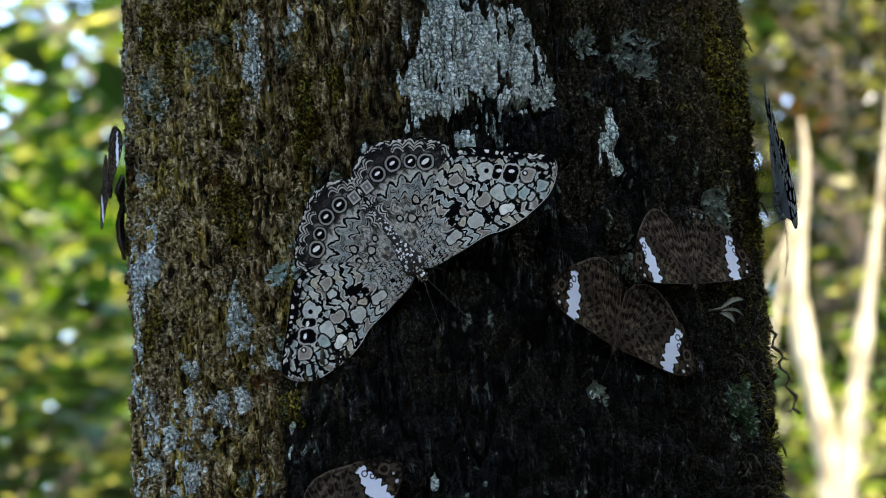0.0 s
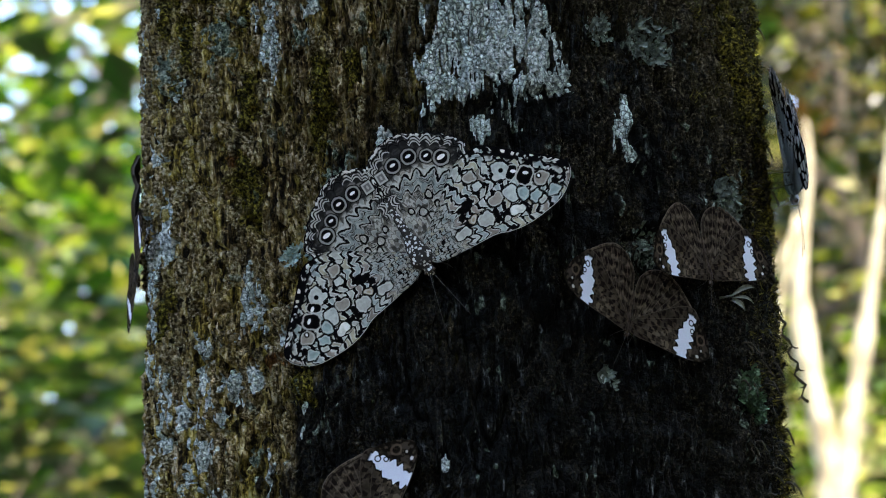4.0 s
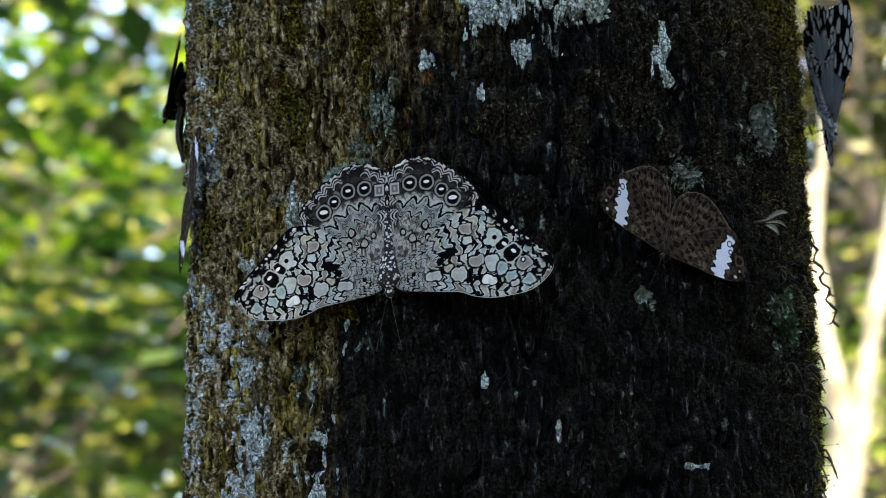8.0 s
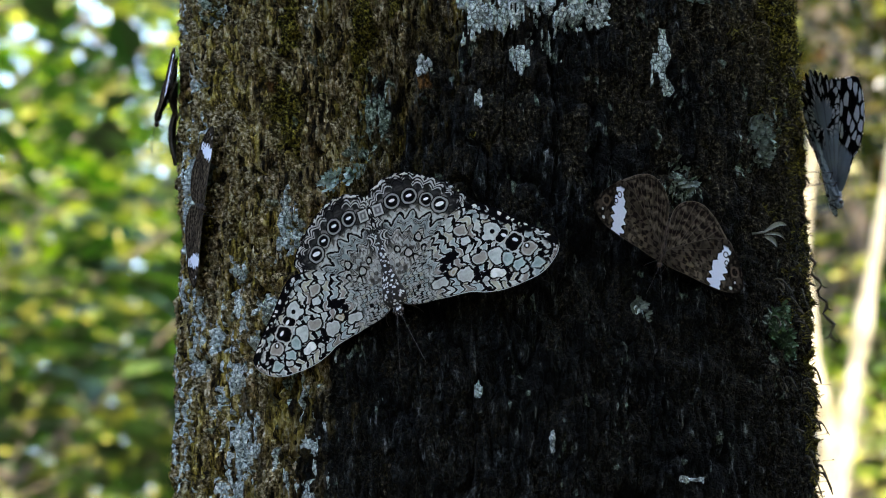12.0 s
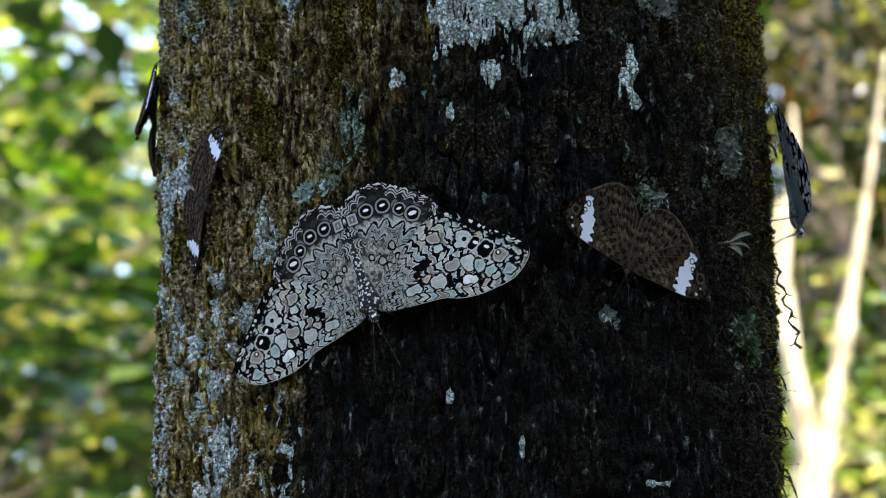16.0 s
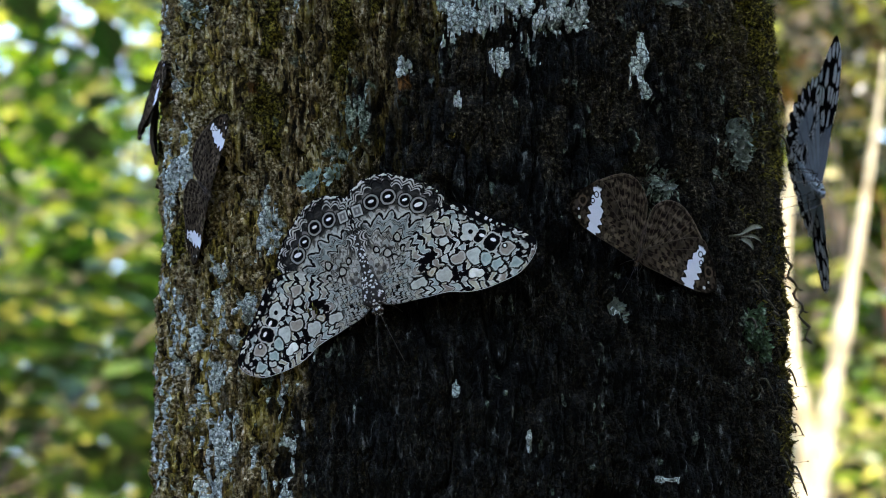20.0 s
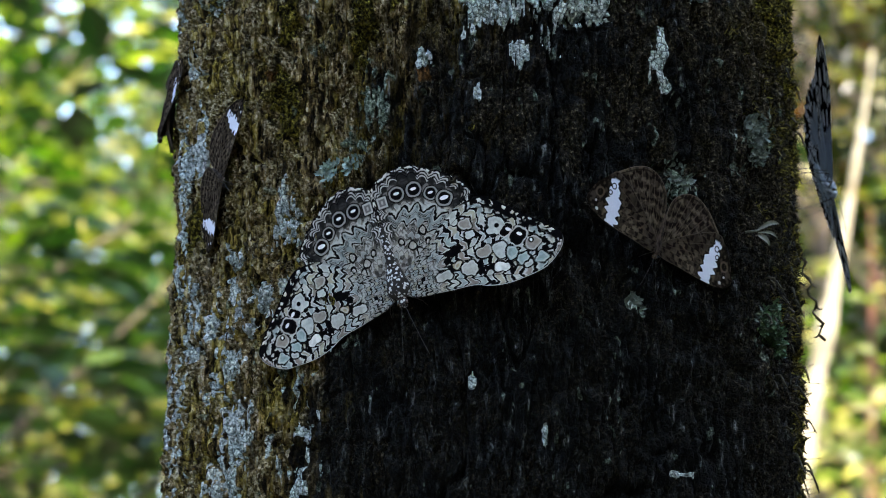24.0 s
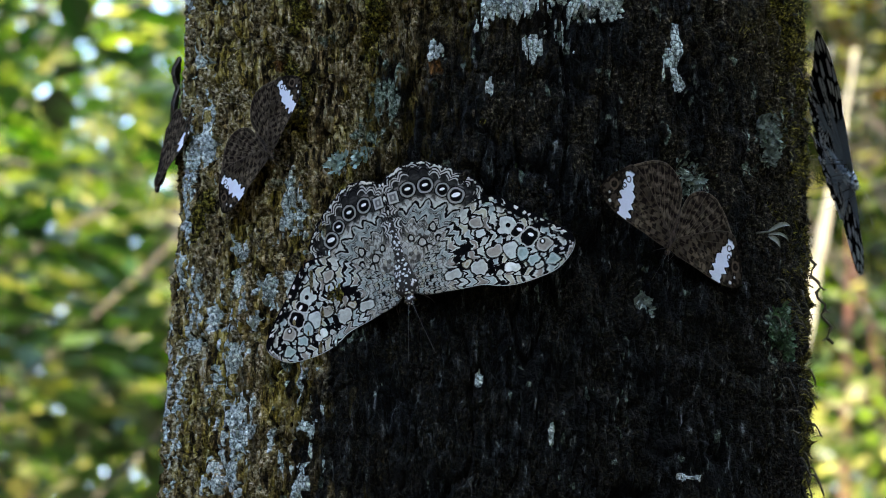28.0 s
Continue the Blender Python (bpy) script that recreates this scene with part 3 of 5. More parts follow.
def make_strands(parent):
    """Dark wiry moss stems that stand off the shaded shoulder."""
    rng = random.Random(4)
    for k in range(130):
        low = k % 3 > 0
        deg = rng.uniform(58, 102) if low else rng.uniform(70, 102)
        z = rng.uniform(1.33, 1.395) if low else rng.uniform(1.395, 1.475)
        m = surface_frame(deg, z, -0.0005)
        length = rng.uniform(0.002, 0.0048) * (1.3 if low else 1)
        side, drop = rng.uniform(-0.6, 0.6), rng.uniform(-0.9, 0.3)
        pts = [m @ Vector((side * length * u * u + 0.1 * length * math.sin(7 * u + k), drop * length * u * u + 0.15 * length * math.sin(5 * u), length * u * (1 - 0.35 * u))) for u in (0, 0.2, 0.4, 0.6, 0.8, 1)]
        wide = rng.uniform(0.8, 1.3)
        part("moss_stem", tube(pts, [wide * q for q in (0.00026, 0.00022, 0.00028, 0.00020, 0.00024, 0.0001)], 5), MOSS_DARK, parent)
    # hair-thin stalks with spore capsules low on the edge
    for k in range(16):
        z = 1.338 + 0.0026 * k + rng.uniform(-0.001, 0.001)
        m = surface_frame(rng.uniform(82, 98), z, 0.0)
        length = rng.uniform(0.0035, 0.0062)
        rise = rng.uniform(-0.15, 0.45)
        pts = [m @ Vector((length * u * 0.3, rise * length * u, length * u)) for u in (0, 0.5, 0.85, 0.93, 1.0)]
        part("spore_stalk", tube(pts, [0.00006, 0.00005, 0.00006, 0.00018, 0.00006], 5), MOSS_DARK, parent, "hair-thin stalk with a tiny capsule")
    # the hanging rootlet low on the edge
    pts = [bole_point(84, 1.4035, 0.001) + Vector((0.0009 * math.sin(k * 1.7) + 0.00034 * k, 0, -0.0013 * k)) for k in range(16)]
    part("rootlet", tube(pts, [0.00034 * (1 + 0.35 * math.sin(k * 2.3)) for k in range(16)], 6), MOSS_DARK, parent, "dark wiry rootlet")
    for k in (5, 9, 12, 14):
        side = [pts[k] + Vector((0.0007 * u * (1 if k % 2 else -1), -0.0003 * u, -0.0009 * u + 0.0003 * u * u)) for u in (0, 1, 2)]
        part("rootlet", tube(side, [0.00022, 0.0002, 0.0001], 5), MOSS_DARK, parent)


def make_rosette(parent, deg, z, size, count, mat, seed, label):
    """A leafy lichen: overlapping lobes that curl off the bark."""
    rng = np.random.default_rng(seed)
    vs, fs = [], []
    nu, nv = 5, 6
    for k in range(count * 2):
        a, r = rng.uniform(0, 2 * math.pi), size * math.sqrt(rng.uniform(0, 1))
        c = surface_frame(deg + math.degrees(r * math.cos(a) / R0), z + r * math.sin(a), 0.0002)
        l, w = rng.uniform(0.0007, 0.0017), rng.uniform(0.00025, 0.00060)
        turn = a * 0.3 + rng.uniform(0, 2 * math.pi)
        u, v = np.meshgrid(np.linspace(-1, 1, nu), np.linspace(0, 1, nv))
        x = u * w * (0.35 + 0.65 * np.sin(v * 2.2)) * (1 + 0.25 * np.sin(v * 9 + k))
        y = v * l
        h = 0.0001 + l * (0.10 + 1.0 * v * v * rng.uniform(0.3, 1)) + 0.0003 * np.abs(u) * rng.uniform(0, 2)
        lx, ly = x * math.cos(turn - math.pi / 2) - y * math.sin(turn - math.pi / 2), x * math.sin(turn - math.pi / 2) + y * math.cos(turn - math.pi / 2)
        pts = np.stack([lx.ravel(), ly.ravel(), h.ravel(), np.ones(nu * nv)], 1) @ np.array(c).T
        fs.append(grid_faces(nu, nv) + nu * nv * k)
        vs.append(pts[:, :3])
    link_part("leafy_lichen", with_material(mesh_np("leafy_lichen", np.concatenate(vs), np.concatenate(fs)), mat), parent, label)


def make_flake(parent, deg, z, tall, wide, seed):
    """A loose scale of bark that stands off the edge of the trunk."""
    rng = random.Random(seed)
    nu, nv = 10, 24
    u, v = np.meshgrid(np.linspace(-1, 1, nu), np.linspace(0, 1, nv))
    edge = wide * (0.55 + 0.45 * np.sin(v * math.pi)) * (1 + 0.18 * (vnoise(v * 9, u * 0, seed) - 0.5) * 2)
    d, h = deg + u * edge * 1000 / 1.255, z + (v - 0.5) * tall + 0.001 * (vnoise(u * 3, v * 2, seed + 3) - 0.5)
    lift = 0.0010 + 0.0013 * np.sin(v * math.pi) * (0.6 + 0.4 * u)
    top = []
    for out in (0.0009, 0.0):
        r, t = radius(z) + lift + out + 0.0004 * (fbm(u * 4, v * 9, seed) - 0.5), np.radians(d)
        top.append(np.stack([(r * np.sin(t)).ravel(), (-r * np.cos(t)).ravel(), h.ravel()], 1))
    n = nu * nv
    f = grid_faces(nu, nv)
    rim = [j for j in range(nu)] + [i * nu + nu - 1 for i in range(1, nv)] + [(nv - 1) * nu + j for j in range(nu - 2, -1, -1)] + [i * nu for i in range(nv - 2, 0, -1)]
    side = [[rim[k], rim[(k + 1) % len(rim)], rim[(k + 1) % len(rim)] + n, rim[k] + n] for k in range(len(rim))]
    me = mesh_np("bark_flake", np.concatenate(top), np.concatenate([f, f[:, ::-1] + n, np.array(side)]))
    link_part("bark_flake", with_material(me, FLAKE), parent, "loose dark scale of dead bark")


def limb(parent, start, end, r0, r1, bend, mat, seed, name="limb"):
    rng = random.Random(seed)
    a, b = Vector(start), Vector(end)
    off = Vector((rng.uniform(-1, 1), rng.uniform(-1, 1), rng.uniform(0, 1))) * bend
    pts = [a.lerp(b, u) + off * math.sin(u * math.pi) for u in [k / 6 for k in range(7)]]
    part(name, tube(pts, [r0 + (r1 - r0) * k / 6 for k in range(7)], 8), mat, parent)


def crown_leaves(parent, centre, spread, n, size, flat, mat, seed, layers=9):
    """A crown of many small leaves in uneven clumps, with gaps."""
    rng = np.random.default_rng(seed)
    k = max(6, n // 26)
    clump = rng.normal(size=(k, 3)) * np.array(spread) * 0.5
    clump[:, 2] = np.round(clump[:, 2] / spread[2] * layers) / layers * spread[2] + rng.normal(size=k) * 0.03
    at = np.repeat(clump, 26, axis=0) + rng.normal(size=(k * 26, 3)) * np.array([size * 2.4, size * 2.4, size * 0.7])
    v, f = leaf_cloud(at + np.array(centre), size, flat, rng)
    link_part("crown", with_material(mesh_np("crown", v, f, smooth=False), mat), parent, kind="stuff")


def make_butterfly_tree():
    tree = tagged(empty("tree"), "slim forest tree with mossy lichen-covered bark, butterflies resting on it", "tree")
    make_bole(tree)
    make_moss(tree)
    make_strands(tree)
    make_rosette(tree, 38.4, 1.4575, 0.0052, 90, LOBES_DULL, 1, "grey green leafy lichen")
    make_rosette(tree, 57.6, 1.4245, 0.0056, 110, LOBES_DULL, 2, "grey green leafy lichen")
    make_rosette(tree, 60.5, 1.4270, 0.0016, 14, LOBES, 7, "bluish green leafy lichen")
    make_rosette(tree, -28.4, 1.4126, 0.0022, 34, LOBES, 3, "pale bluish green lichen")
    make_rosette(tree, -24.0, 1.4133, 0.0014, 18, LOBES, 6, "pale bluish green lichen")
    make_rosette(tree, 60.8, 1.3835, 0.0046, 90, LOBES_GREEN, 4, "dark green leafy liverwort")
    make_rosette(tree, 62.5, 1.3790, 0.0030, 40, LOBES_GREEN, 14, "dark green leafy liverwort")
    make_rosette(tree, 26.0, 1.3829, 0.0022, 12, LOBES_DULL, 8, "small grey lichen lobes")
    make_rosette(tree, 28.4, 1.4595, 0.0030, 30, LOBES_DULL, 11, "grey green leafy lichen")
    make_rosette(tree, 36.0, 1.413, 0.0040, 14, LOBES_DULL, 9, "small grey lichen lobes")
    make_flake(tree, -84.0, 1.4345, 0.012, 0.0026, 5)
    make_flake(tree, -88.0, 1.4440, 0.008, 0.0018, 8)
    for k in range(7):
        a = k * 2.4
        limb(tree, (0, 0, 3.4 + 0.28 * k), (0.9 * math.cos(a), 0.3 + 0.7 * math.sin(a), 4.5 + 0.2 * k), 0.022, 0.006, 0.15, TREE_BARK, k)
    crown_leaves(tree, (0.0, 0.3, 5.1), (1.2, 0.8, 1.0), 2200, 0.17, 1.2, LEAF_FAR, 77)


make_butterfly_tree()


def make_sprout():
    root = surface_frame(53.8, 1.4030, 0.0006)
    plant = tagged(empty("seedling", root), "tiny pale green seedling growing out of the bark", "plant")
    part("stem", tube([(0, 0, -0.001), (0.001, 0.0002, 0.0012), (0.0022, 0.0005, 0.002)], [0.0003, 0.00025, 0.0002], 6), SPROUT, plant)
    for turn, length, rise, wide in ((16, 0.0088, 0.0008, 0.00055), (-4, 0.0080, 0.0008, 0.00035), (-22, 0.0050, 0.0005, 0.00065)):
        u, v = np.meshgrid(np.linspace(-1, 1, 5), np.linspace(0, 1, 10))
        w = wide * np.sin(np.pi * np.clip(0.08 + 0.9 * v, 0, 1)) ** 0.8
        x, y = 0.0018 + v * length, u * w + 0.10 * length * np.sin(v * 3)
        h = 0.0018 + rise * np.sin(v * 2.6) + 0.0002 * np.abs(u)
        c, s = math.cos(radians(turn)), math.sin(radians(turn))
        top = np.stack([(x * c - y * s).ravel(), (x * s + y * c).ravel(), h.ravel()], 1)
        f = grid_faces(5, 10)
        me = mesh_np("leaf", np.concatenate([top, top - np.array([0, 0, 0.00012])]), np.concatenate([f, f[:, ::-1] + 50]))
        link_part("leaf", with_material(me, SPROUT), plant)


make_sprout()


# ---- the forest behind and around ----
def forest_tree(x, y, height, r, crown, spread, n, size, flat, mat, bark, seed, label, lean=(0.0, 0.0), limbs=6, name="tree", wiggle=None):
    tree = tagged(empty(name, pose(x, y, 0)), label, "tree", group="forest trees")
    pts = [(lean[0] * u * height + 0.03 * math.sin(5 * u + seed), lean[1] * u * height, -0.1 + (height + 0.1) * u) for u in [k / 12 for k in range(13)]]
    line, steps = pts, 12
    if wiggle:
        steps = 90
        line = [(lean[0] * u * height + wiggle[0] * math.sin(wiggle[1] * (u * height - wiggle[2])), lean[1] * u * height, -0.1 + (height + 0.1) * u) for u in [k / steps for k in range(steps + 1)]]
        pts = line[::7]
    knots = [1 + (0.5 * vnoise(k * 0.45, seed, 77) + 0.3 * vnoise(k * 1.1, seed, 78) - 0.38 if wiggle else 0) for k in range(steps + 1)]
    if wiggle and not n:
        knots = [q * min(1.0, 0.15 + 6.0 * (1 - k / steps)) for k, q in enumerate(knots)]
    part("trunk", tube(line, [float(r * (1 - 0.55 * k / steps) * knots[k]) for k in range(steps + 1)], 12), bark, tree)
    rng = random.Random(seed)
    for k in range(limbs):
        u = rng.uniform(0.35, 0.95)
        s = Vector(pts[int(u * (len(pts) - 1))])
        e = Vector(crown) + Vector([rng.uniform(-0.8, 0.8) * q for q in spread])
        limb(tree, s, e, r * 0.35, r * 0.08, 0.12, bark, seed * 10 + k)
    if n:
        crown_leaves(tree, crown, spread, n, size, flat, mat, seed)
    return tree


GREEN_TREE = "leafy green understory tree in sunlight"
DARK_TREE = "understory tree with dark green shaded leaves in level tiers"
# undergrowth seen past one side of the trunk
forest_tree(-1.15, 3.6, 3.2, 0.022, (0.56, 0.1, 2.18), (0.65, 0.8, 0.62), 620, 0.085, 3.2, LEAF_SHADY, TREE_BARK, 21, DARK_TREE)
forest_tree(-1.6, 5.2, 3.8, 0.03, (0.80, 0.1, 2.35), (0.9, 1.0, 1.0), 1000, 0.10, 2.6, LEAF_LEFT, TREE_BARK, 22, GREEN_TREE)
forest_tree(-0.55, 6.8, 4.2, 0.03, (-0.35, 0.2, 2.5), (1.0, 1.0, 1.2), 1200, 0.10, 2.4, LEAF_LEFT, TREE_BARK, 23, GREEN_TREE)
forest_tree(-2.6, 7.6, 5.0, 0.05, (1.5, 0.1, 2.7), (1.4, 1.2, 1.5), 1500, 0.10, 1.5, LEAF_FAR, TREE_BARK, 24, GREEN_TREE)
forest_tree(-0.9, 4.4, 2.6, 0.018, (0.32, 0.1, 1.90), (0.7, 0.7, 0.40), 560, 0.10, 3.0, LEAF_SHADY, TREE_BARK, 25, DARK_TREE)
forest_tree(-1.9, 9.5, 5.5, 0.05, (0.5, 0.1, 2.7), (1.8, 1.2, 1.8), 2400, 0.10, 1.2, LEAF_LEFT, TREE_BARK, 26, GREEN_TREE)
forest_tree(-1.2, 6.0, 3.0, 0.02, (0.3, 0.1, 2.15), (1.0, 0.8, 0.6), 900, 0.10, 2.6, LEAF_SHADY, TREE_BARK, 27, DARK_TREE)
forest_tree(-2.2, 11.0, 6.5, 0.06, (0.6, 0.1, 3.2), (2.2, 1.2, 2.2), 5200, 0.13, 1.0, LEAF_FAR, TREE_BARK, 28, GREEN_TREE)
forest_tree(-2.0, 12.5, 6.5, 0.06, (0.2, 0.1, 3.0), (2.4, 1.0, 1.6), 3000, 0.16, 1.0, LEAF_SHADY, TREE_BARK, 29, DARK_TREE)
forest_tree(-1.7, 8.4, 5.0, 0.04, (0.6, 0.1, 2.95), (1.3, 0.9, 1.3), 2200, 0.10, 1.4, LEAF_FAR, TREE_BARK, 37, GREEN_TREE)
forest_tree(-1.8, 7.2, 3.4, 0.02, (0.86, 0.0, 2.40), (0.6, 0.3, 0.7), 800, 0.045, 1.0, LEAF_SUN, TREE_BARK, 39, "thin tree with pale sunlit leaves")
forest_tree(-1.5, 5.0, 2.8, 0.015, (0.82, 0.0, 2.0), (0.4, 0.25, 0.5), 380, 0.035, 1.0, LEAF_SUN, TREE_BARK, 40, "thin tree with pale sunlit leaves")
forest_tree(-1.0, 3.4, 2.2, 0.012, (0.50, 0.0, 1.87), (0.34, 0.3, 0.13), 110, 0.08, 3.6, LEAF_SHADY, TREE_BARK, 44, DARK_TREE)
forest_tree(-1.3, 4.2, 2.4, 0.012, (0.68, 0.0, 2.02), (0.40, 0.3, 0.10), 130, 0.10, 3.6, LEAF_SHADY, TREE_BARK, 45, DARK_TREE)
# the drier, browner growth on the other side
OLIVE = "thin tree with olive brown leaves"
forest_tree(0.95, 3.5, 3.6, 0.012, (-0.55, 0.0, 2.38), (0.20, 0.2, 0.26), 800, 0.034, 0.8, LEAF_DRY, TREE_BARK, 30, OLIVE)
forest_tree(1.35, 4.6, 4.2, 0.03, (-0.78, 0.2, 2.35), (0.55, 0.7, 0.9), 1900, 0.065, 0.8, LEAF_DRY, TREE_BARK, 31, OLIVE)
forest_tree(1.5, 6.2, 5.0, 0.05, (-0.75, 0.2, 2.7), (0.8, 0.9, 1.2), 3000, 0.08, 0.8, LEAF_DRY, TREE_BARK, 32, OLIVE)
forest_tree(1.4, 9.5, 5.0, 0.05, (-0.2, 0.2, 2.6), (1.4, 1.0, 1.6), 2600, 0.11, 1.0, LEAF_FAR, TREE_BARK, 33, GREEN_TREE)
forest_tree(2.4, 11.0, 6.0, 0.06, (-0.7, 0.2, 3.5), (1.7, 1.2, 1.8), 4200, 0.15, 1.0, LEAF_DRY, TREE_BARK, 34, OLIVE)
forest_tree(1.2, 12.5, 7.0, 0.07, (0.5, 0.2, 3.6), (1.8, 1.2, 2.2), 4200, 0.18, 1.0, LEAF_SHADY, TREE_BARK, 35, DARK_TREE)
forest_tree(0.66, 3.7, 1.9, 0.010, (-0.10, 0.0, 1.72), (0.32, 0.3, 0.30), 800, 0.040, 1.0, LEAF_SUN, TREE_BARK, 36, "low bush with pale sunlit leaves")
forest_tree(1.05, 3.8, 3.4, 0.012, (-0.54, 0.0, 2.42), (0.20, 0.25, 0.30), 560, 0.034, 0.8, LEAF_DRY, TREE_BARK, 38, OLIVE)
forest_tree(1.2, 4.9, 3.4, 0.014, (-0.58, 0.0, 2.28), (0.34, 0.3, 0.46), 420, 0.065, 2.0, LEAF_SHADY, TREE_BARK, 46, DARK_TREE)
forest_tree(1.3, 4.6, 2.6, 0.012, (-0.62, 0.0, 1.96), (0.26, 0.3, 0.20), 260, 0.060, 1.6, LEAF_LEFT, TREE_BARK, 47, GREEN_TREE)
forest_tree(0.60, 5.6, 4.4, 0.040, (0.0, 0.0, 4.2), (0.6, 0.5, 0.4), 300, 0.09, 1.0, LEAF_FAR, TREE_BARK, 48, "dark brown tree trunk in the undergrowth", (0.01, 0.0), 4, wiggle=(0.012, 5.0, 2.0))
forest_tree(0.62, 4.3, 2.24, 0.016, (0.0, 0.0, 2.1), (0.1, 0.1, 0.1), 0, 0.09, 1.0, LEAF_FAR, RED_BARK, 49, "short reddish brown broken stem", (-0.01, 0.0), 1, wiggle=(0.006, 8.0, 2.0))
# pale saplings that catch the sun
SAPLING = "pale bare broken sapling stem lit by the sun"
forest_tree(0.361, 3.2, 2.15, 0.028, (0.03, 0.0, 1.95), (0.10, 0.12, 0.12), 0, 0.09, 1.0, LEAF_FAR, POLE, 41, SAPLING, (0.0, 0.0), 1, wiggle=(0.010, 18.0, 2.03))
forest_tree(0.058, 3.2, 2.21, 0.021, (0.38, 0.0, 2.1), (0.10, 0.12, 0.14), 0, 0.09, 1.0, LEAF_FAR, POLE, 42, SAPLING, (0.190, 0.0), 1, wiggle=(0.003, 9.0, 1.9))
forest_tree(0.535, 4.6, 4.2, 0.010, (0.0, 0.0, 4.0), (0.5, 0.5, 0.4), 200, 0.09, 1.0, LEAF_FAR, TREE_BARK, 43, "slim brown stem in the undergrowth", (0.01, 0.0), 4, wiggle=(0.008, 7.0, 2.0))
# unseen trees added beside and behind the camera, to shade the trunk
SHADE = "tall leafy tree that shades the clearing"
forest_tree(2.6, -2.6, 8.2, 0.10, (-1.0, -0.25, 6.75), (1.3, 1.3, 0.9), 4200, 0.17, 2.2, LEAF_FAR, TREE_BARK, 51, SHADE)
forest_tree(3.4, -4.8, 8.0, 0.12, (0.0, 0.0, 6.4), (2.4, 2.4, 2.0), 4600, 0.22, 1.6, LEAF_FAR, TREE_BARK, 52, SHADE)
forest_tree(1.3, -2.6, 4.2, 0.05, (-0.2, 0.0, 2.3), (1.1, 0.8, 1.5), 2600, 0.13, 1.2, LEAF_LEFT, TREE_BARK, 55, "leafy understory tree behind the clearing")
forest_tree(0.3, -4.4, 3.6, 0.05, (0.4, 0.0, 1.9), (1.2, 0.9, 1.5), 2400, 0.14, 1.2, LEAF_LEFT, TREE_BARK, 56, "leafy understory tree behind the clearing")
forest_tree(2.2, 0.2, 4.0, 0.04, (0.1, -0.3, 2.0), (0.8, 1.0, 1.4), 2000, 0.12, 1.2, LEAF_LEFT, TREE_BARK, 58, "leafy understory tree beside the trunk")
forest_tree(5.6, -7.0, 9.0, 0.12, (0.0, 0.0, 7.0), (2.6, 2.6, 2.4), 3000, 0.24, 1.4, LEAF_FAR, TREE_BARK, 54, SHADE)

# unseen dark understory added all round behind the camera to block low light
for k, (ang, far, tall) in enumerate(((-100, 3.6, 1.5), (-72, 4.2, 1.6), (-40, 4.6, 1.7), (-12, 4.4, 1.6), (16, 4.8, 1.7), (42, 4.4, 1.6), (66, 4.8, 1.7), (92, 4.0, 1.5), (116, 4.2, 1.5))):
    forest_tree(-far * math.sin(radians(ang)), -far * math.cos(radians(ang)), 2.6 + 0.2 * (k % 3), 0.03, (0.0, 0.0, tall), (1.7, 1.3, 1.7), 2300, 0.17, 1.4, LEAF_SHADY, TREE_BARK, 60 + k,
                "dark leafy understory tree at the edge of the clearing")


def make_far_woods():
    """The forest edge all round, too far to tell trees apart."""
    rng = np.random.default_rng(9)
    n = 26000
    a = rng.uniform(0, 2 * math.pi, n)
    r = rng.uniform(13, 22, n)
    top = 6.5 + 3.5 * vnoise(a * 6, a * 0, 4) + 2 * vnoise(a * 30, a * 0, 6)
    z = rng.uniform(0, 1, n) ** 0.9 * top
    keep = vnoise(a * 40, z * 0.9, 14) + 0.5 * vnoise(a * 140, z * 2.5, 15) > 0.5
    at = np.stack([r * np.cos(a), r * np.sin(a), z], 1)[keep]
    v, f = leaf_cloud(at, 0.55, 1.0, rng, 0.7)
    tagged(new("far_woods", with_material(mesh_np("far_woods", v, f, smooth=False), LEAF_FAR)), "distant sunlit forest edge", "woods", kind="stuff")


make_far_woods()


# ---- butterflies: x to the right wing, y to the head, z up from the back; millimetres in the outlines ----
def spline(points, n):
    """A smooth closed line through the points, in n even steps."""
    p = np.array(points, float)
    k = len(p)
    fine = []
    for i in range(k):
        a, b, c, d = p[i - 1], p[i], p[(i + 1) % k], p[(i + 2) % k]
        for t in np.linspace(0, 1, 24, endpoint=False):
            fine.append(0.5 * (2 * b + (c - a) * t + (2 * a - 5 * b + 4 * c - d) * t * t + (3 * b - a - 3 * c + d) * t ** 3))
    fine = np.array(fine)
    seg = np.linalg.norm(np.roll(fine, -1, 0) - fine, axis=1)
    run = np.concatenate([[0], np.cumsum(seg)])
    at = np.linspace(0, run[-1], n, endpoint=False)
    loop = np.concatenate([fine, fine[:1]])
    return np.stack([np.interp(at, run, loop[:, 0]), np.interp(at, run, loop[:, 1])], 1)


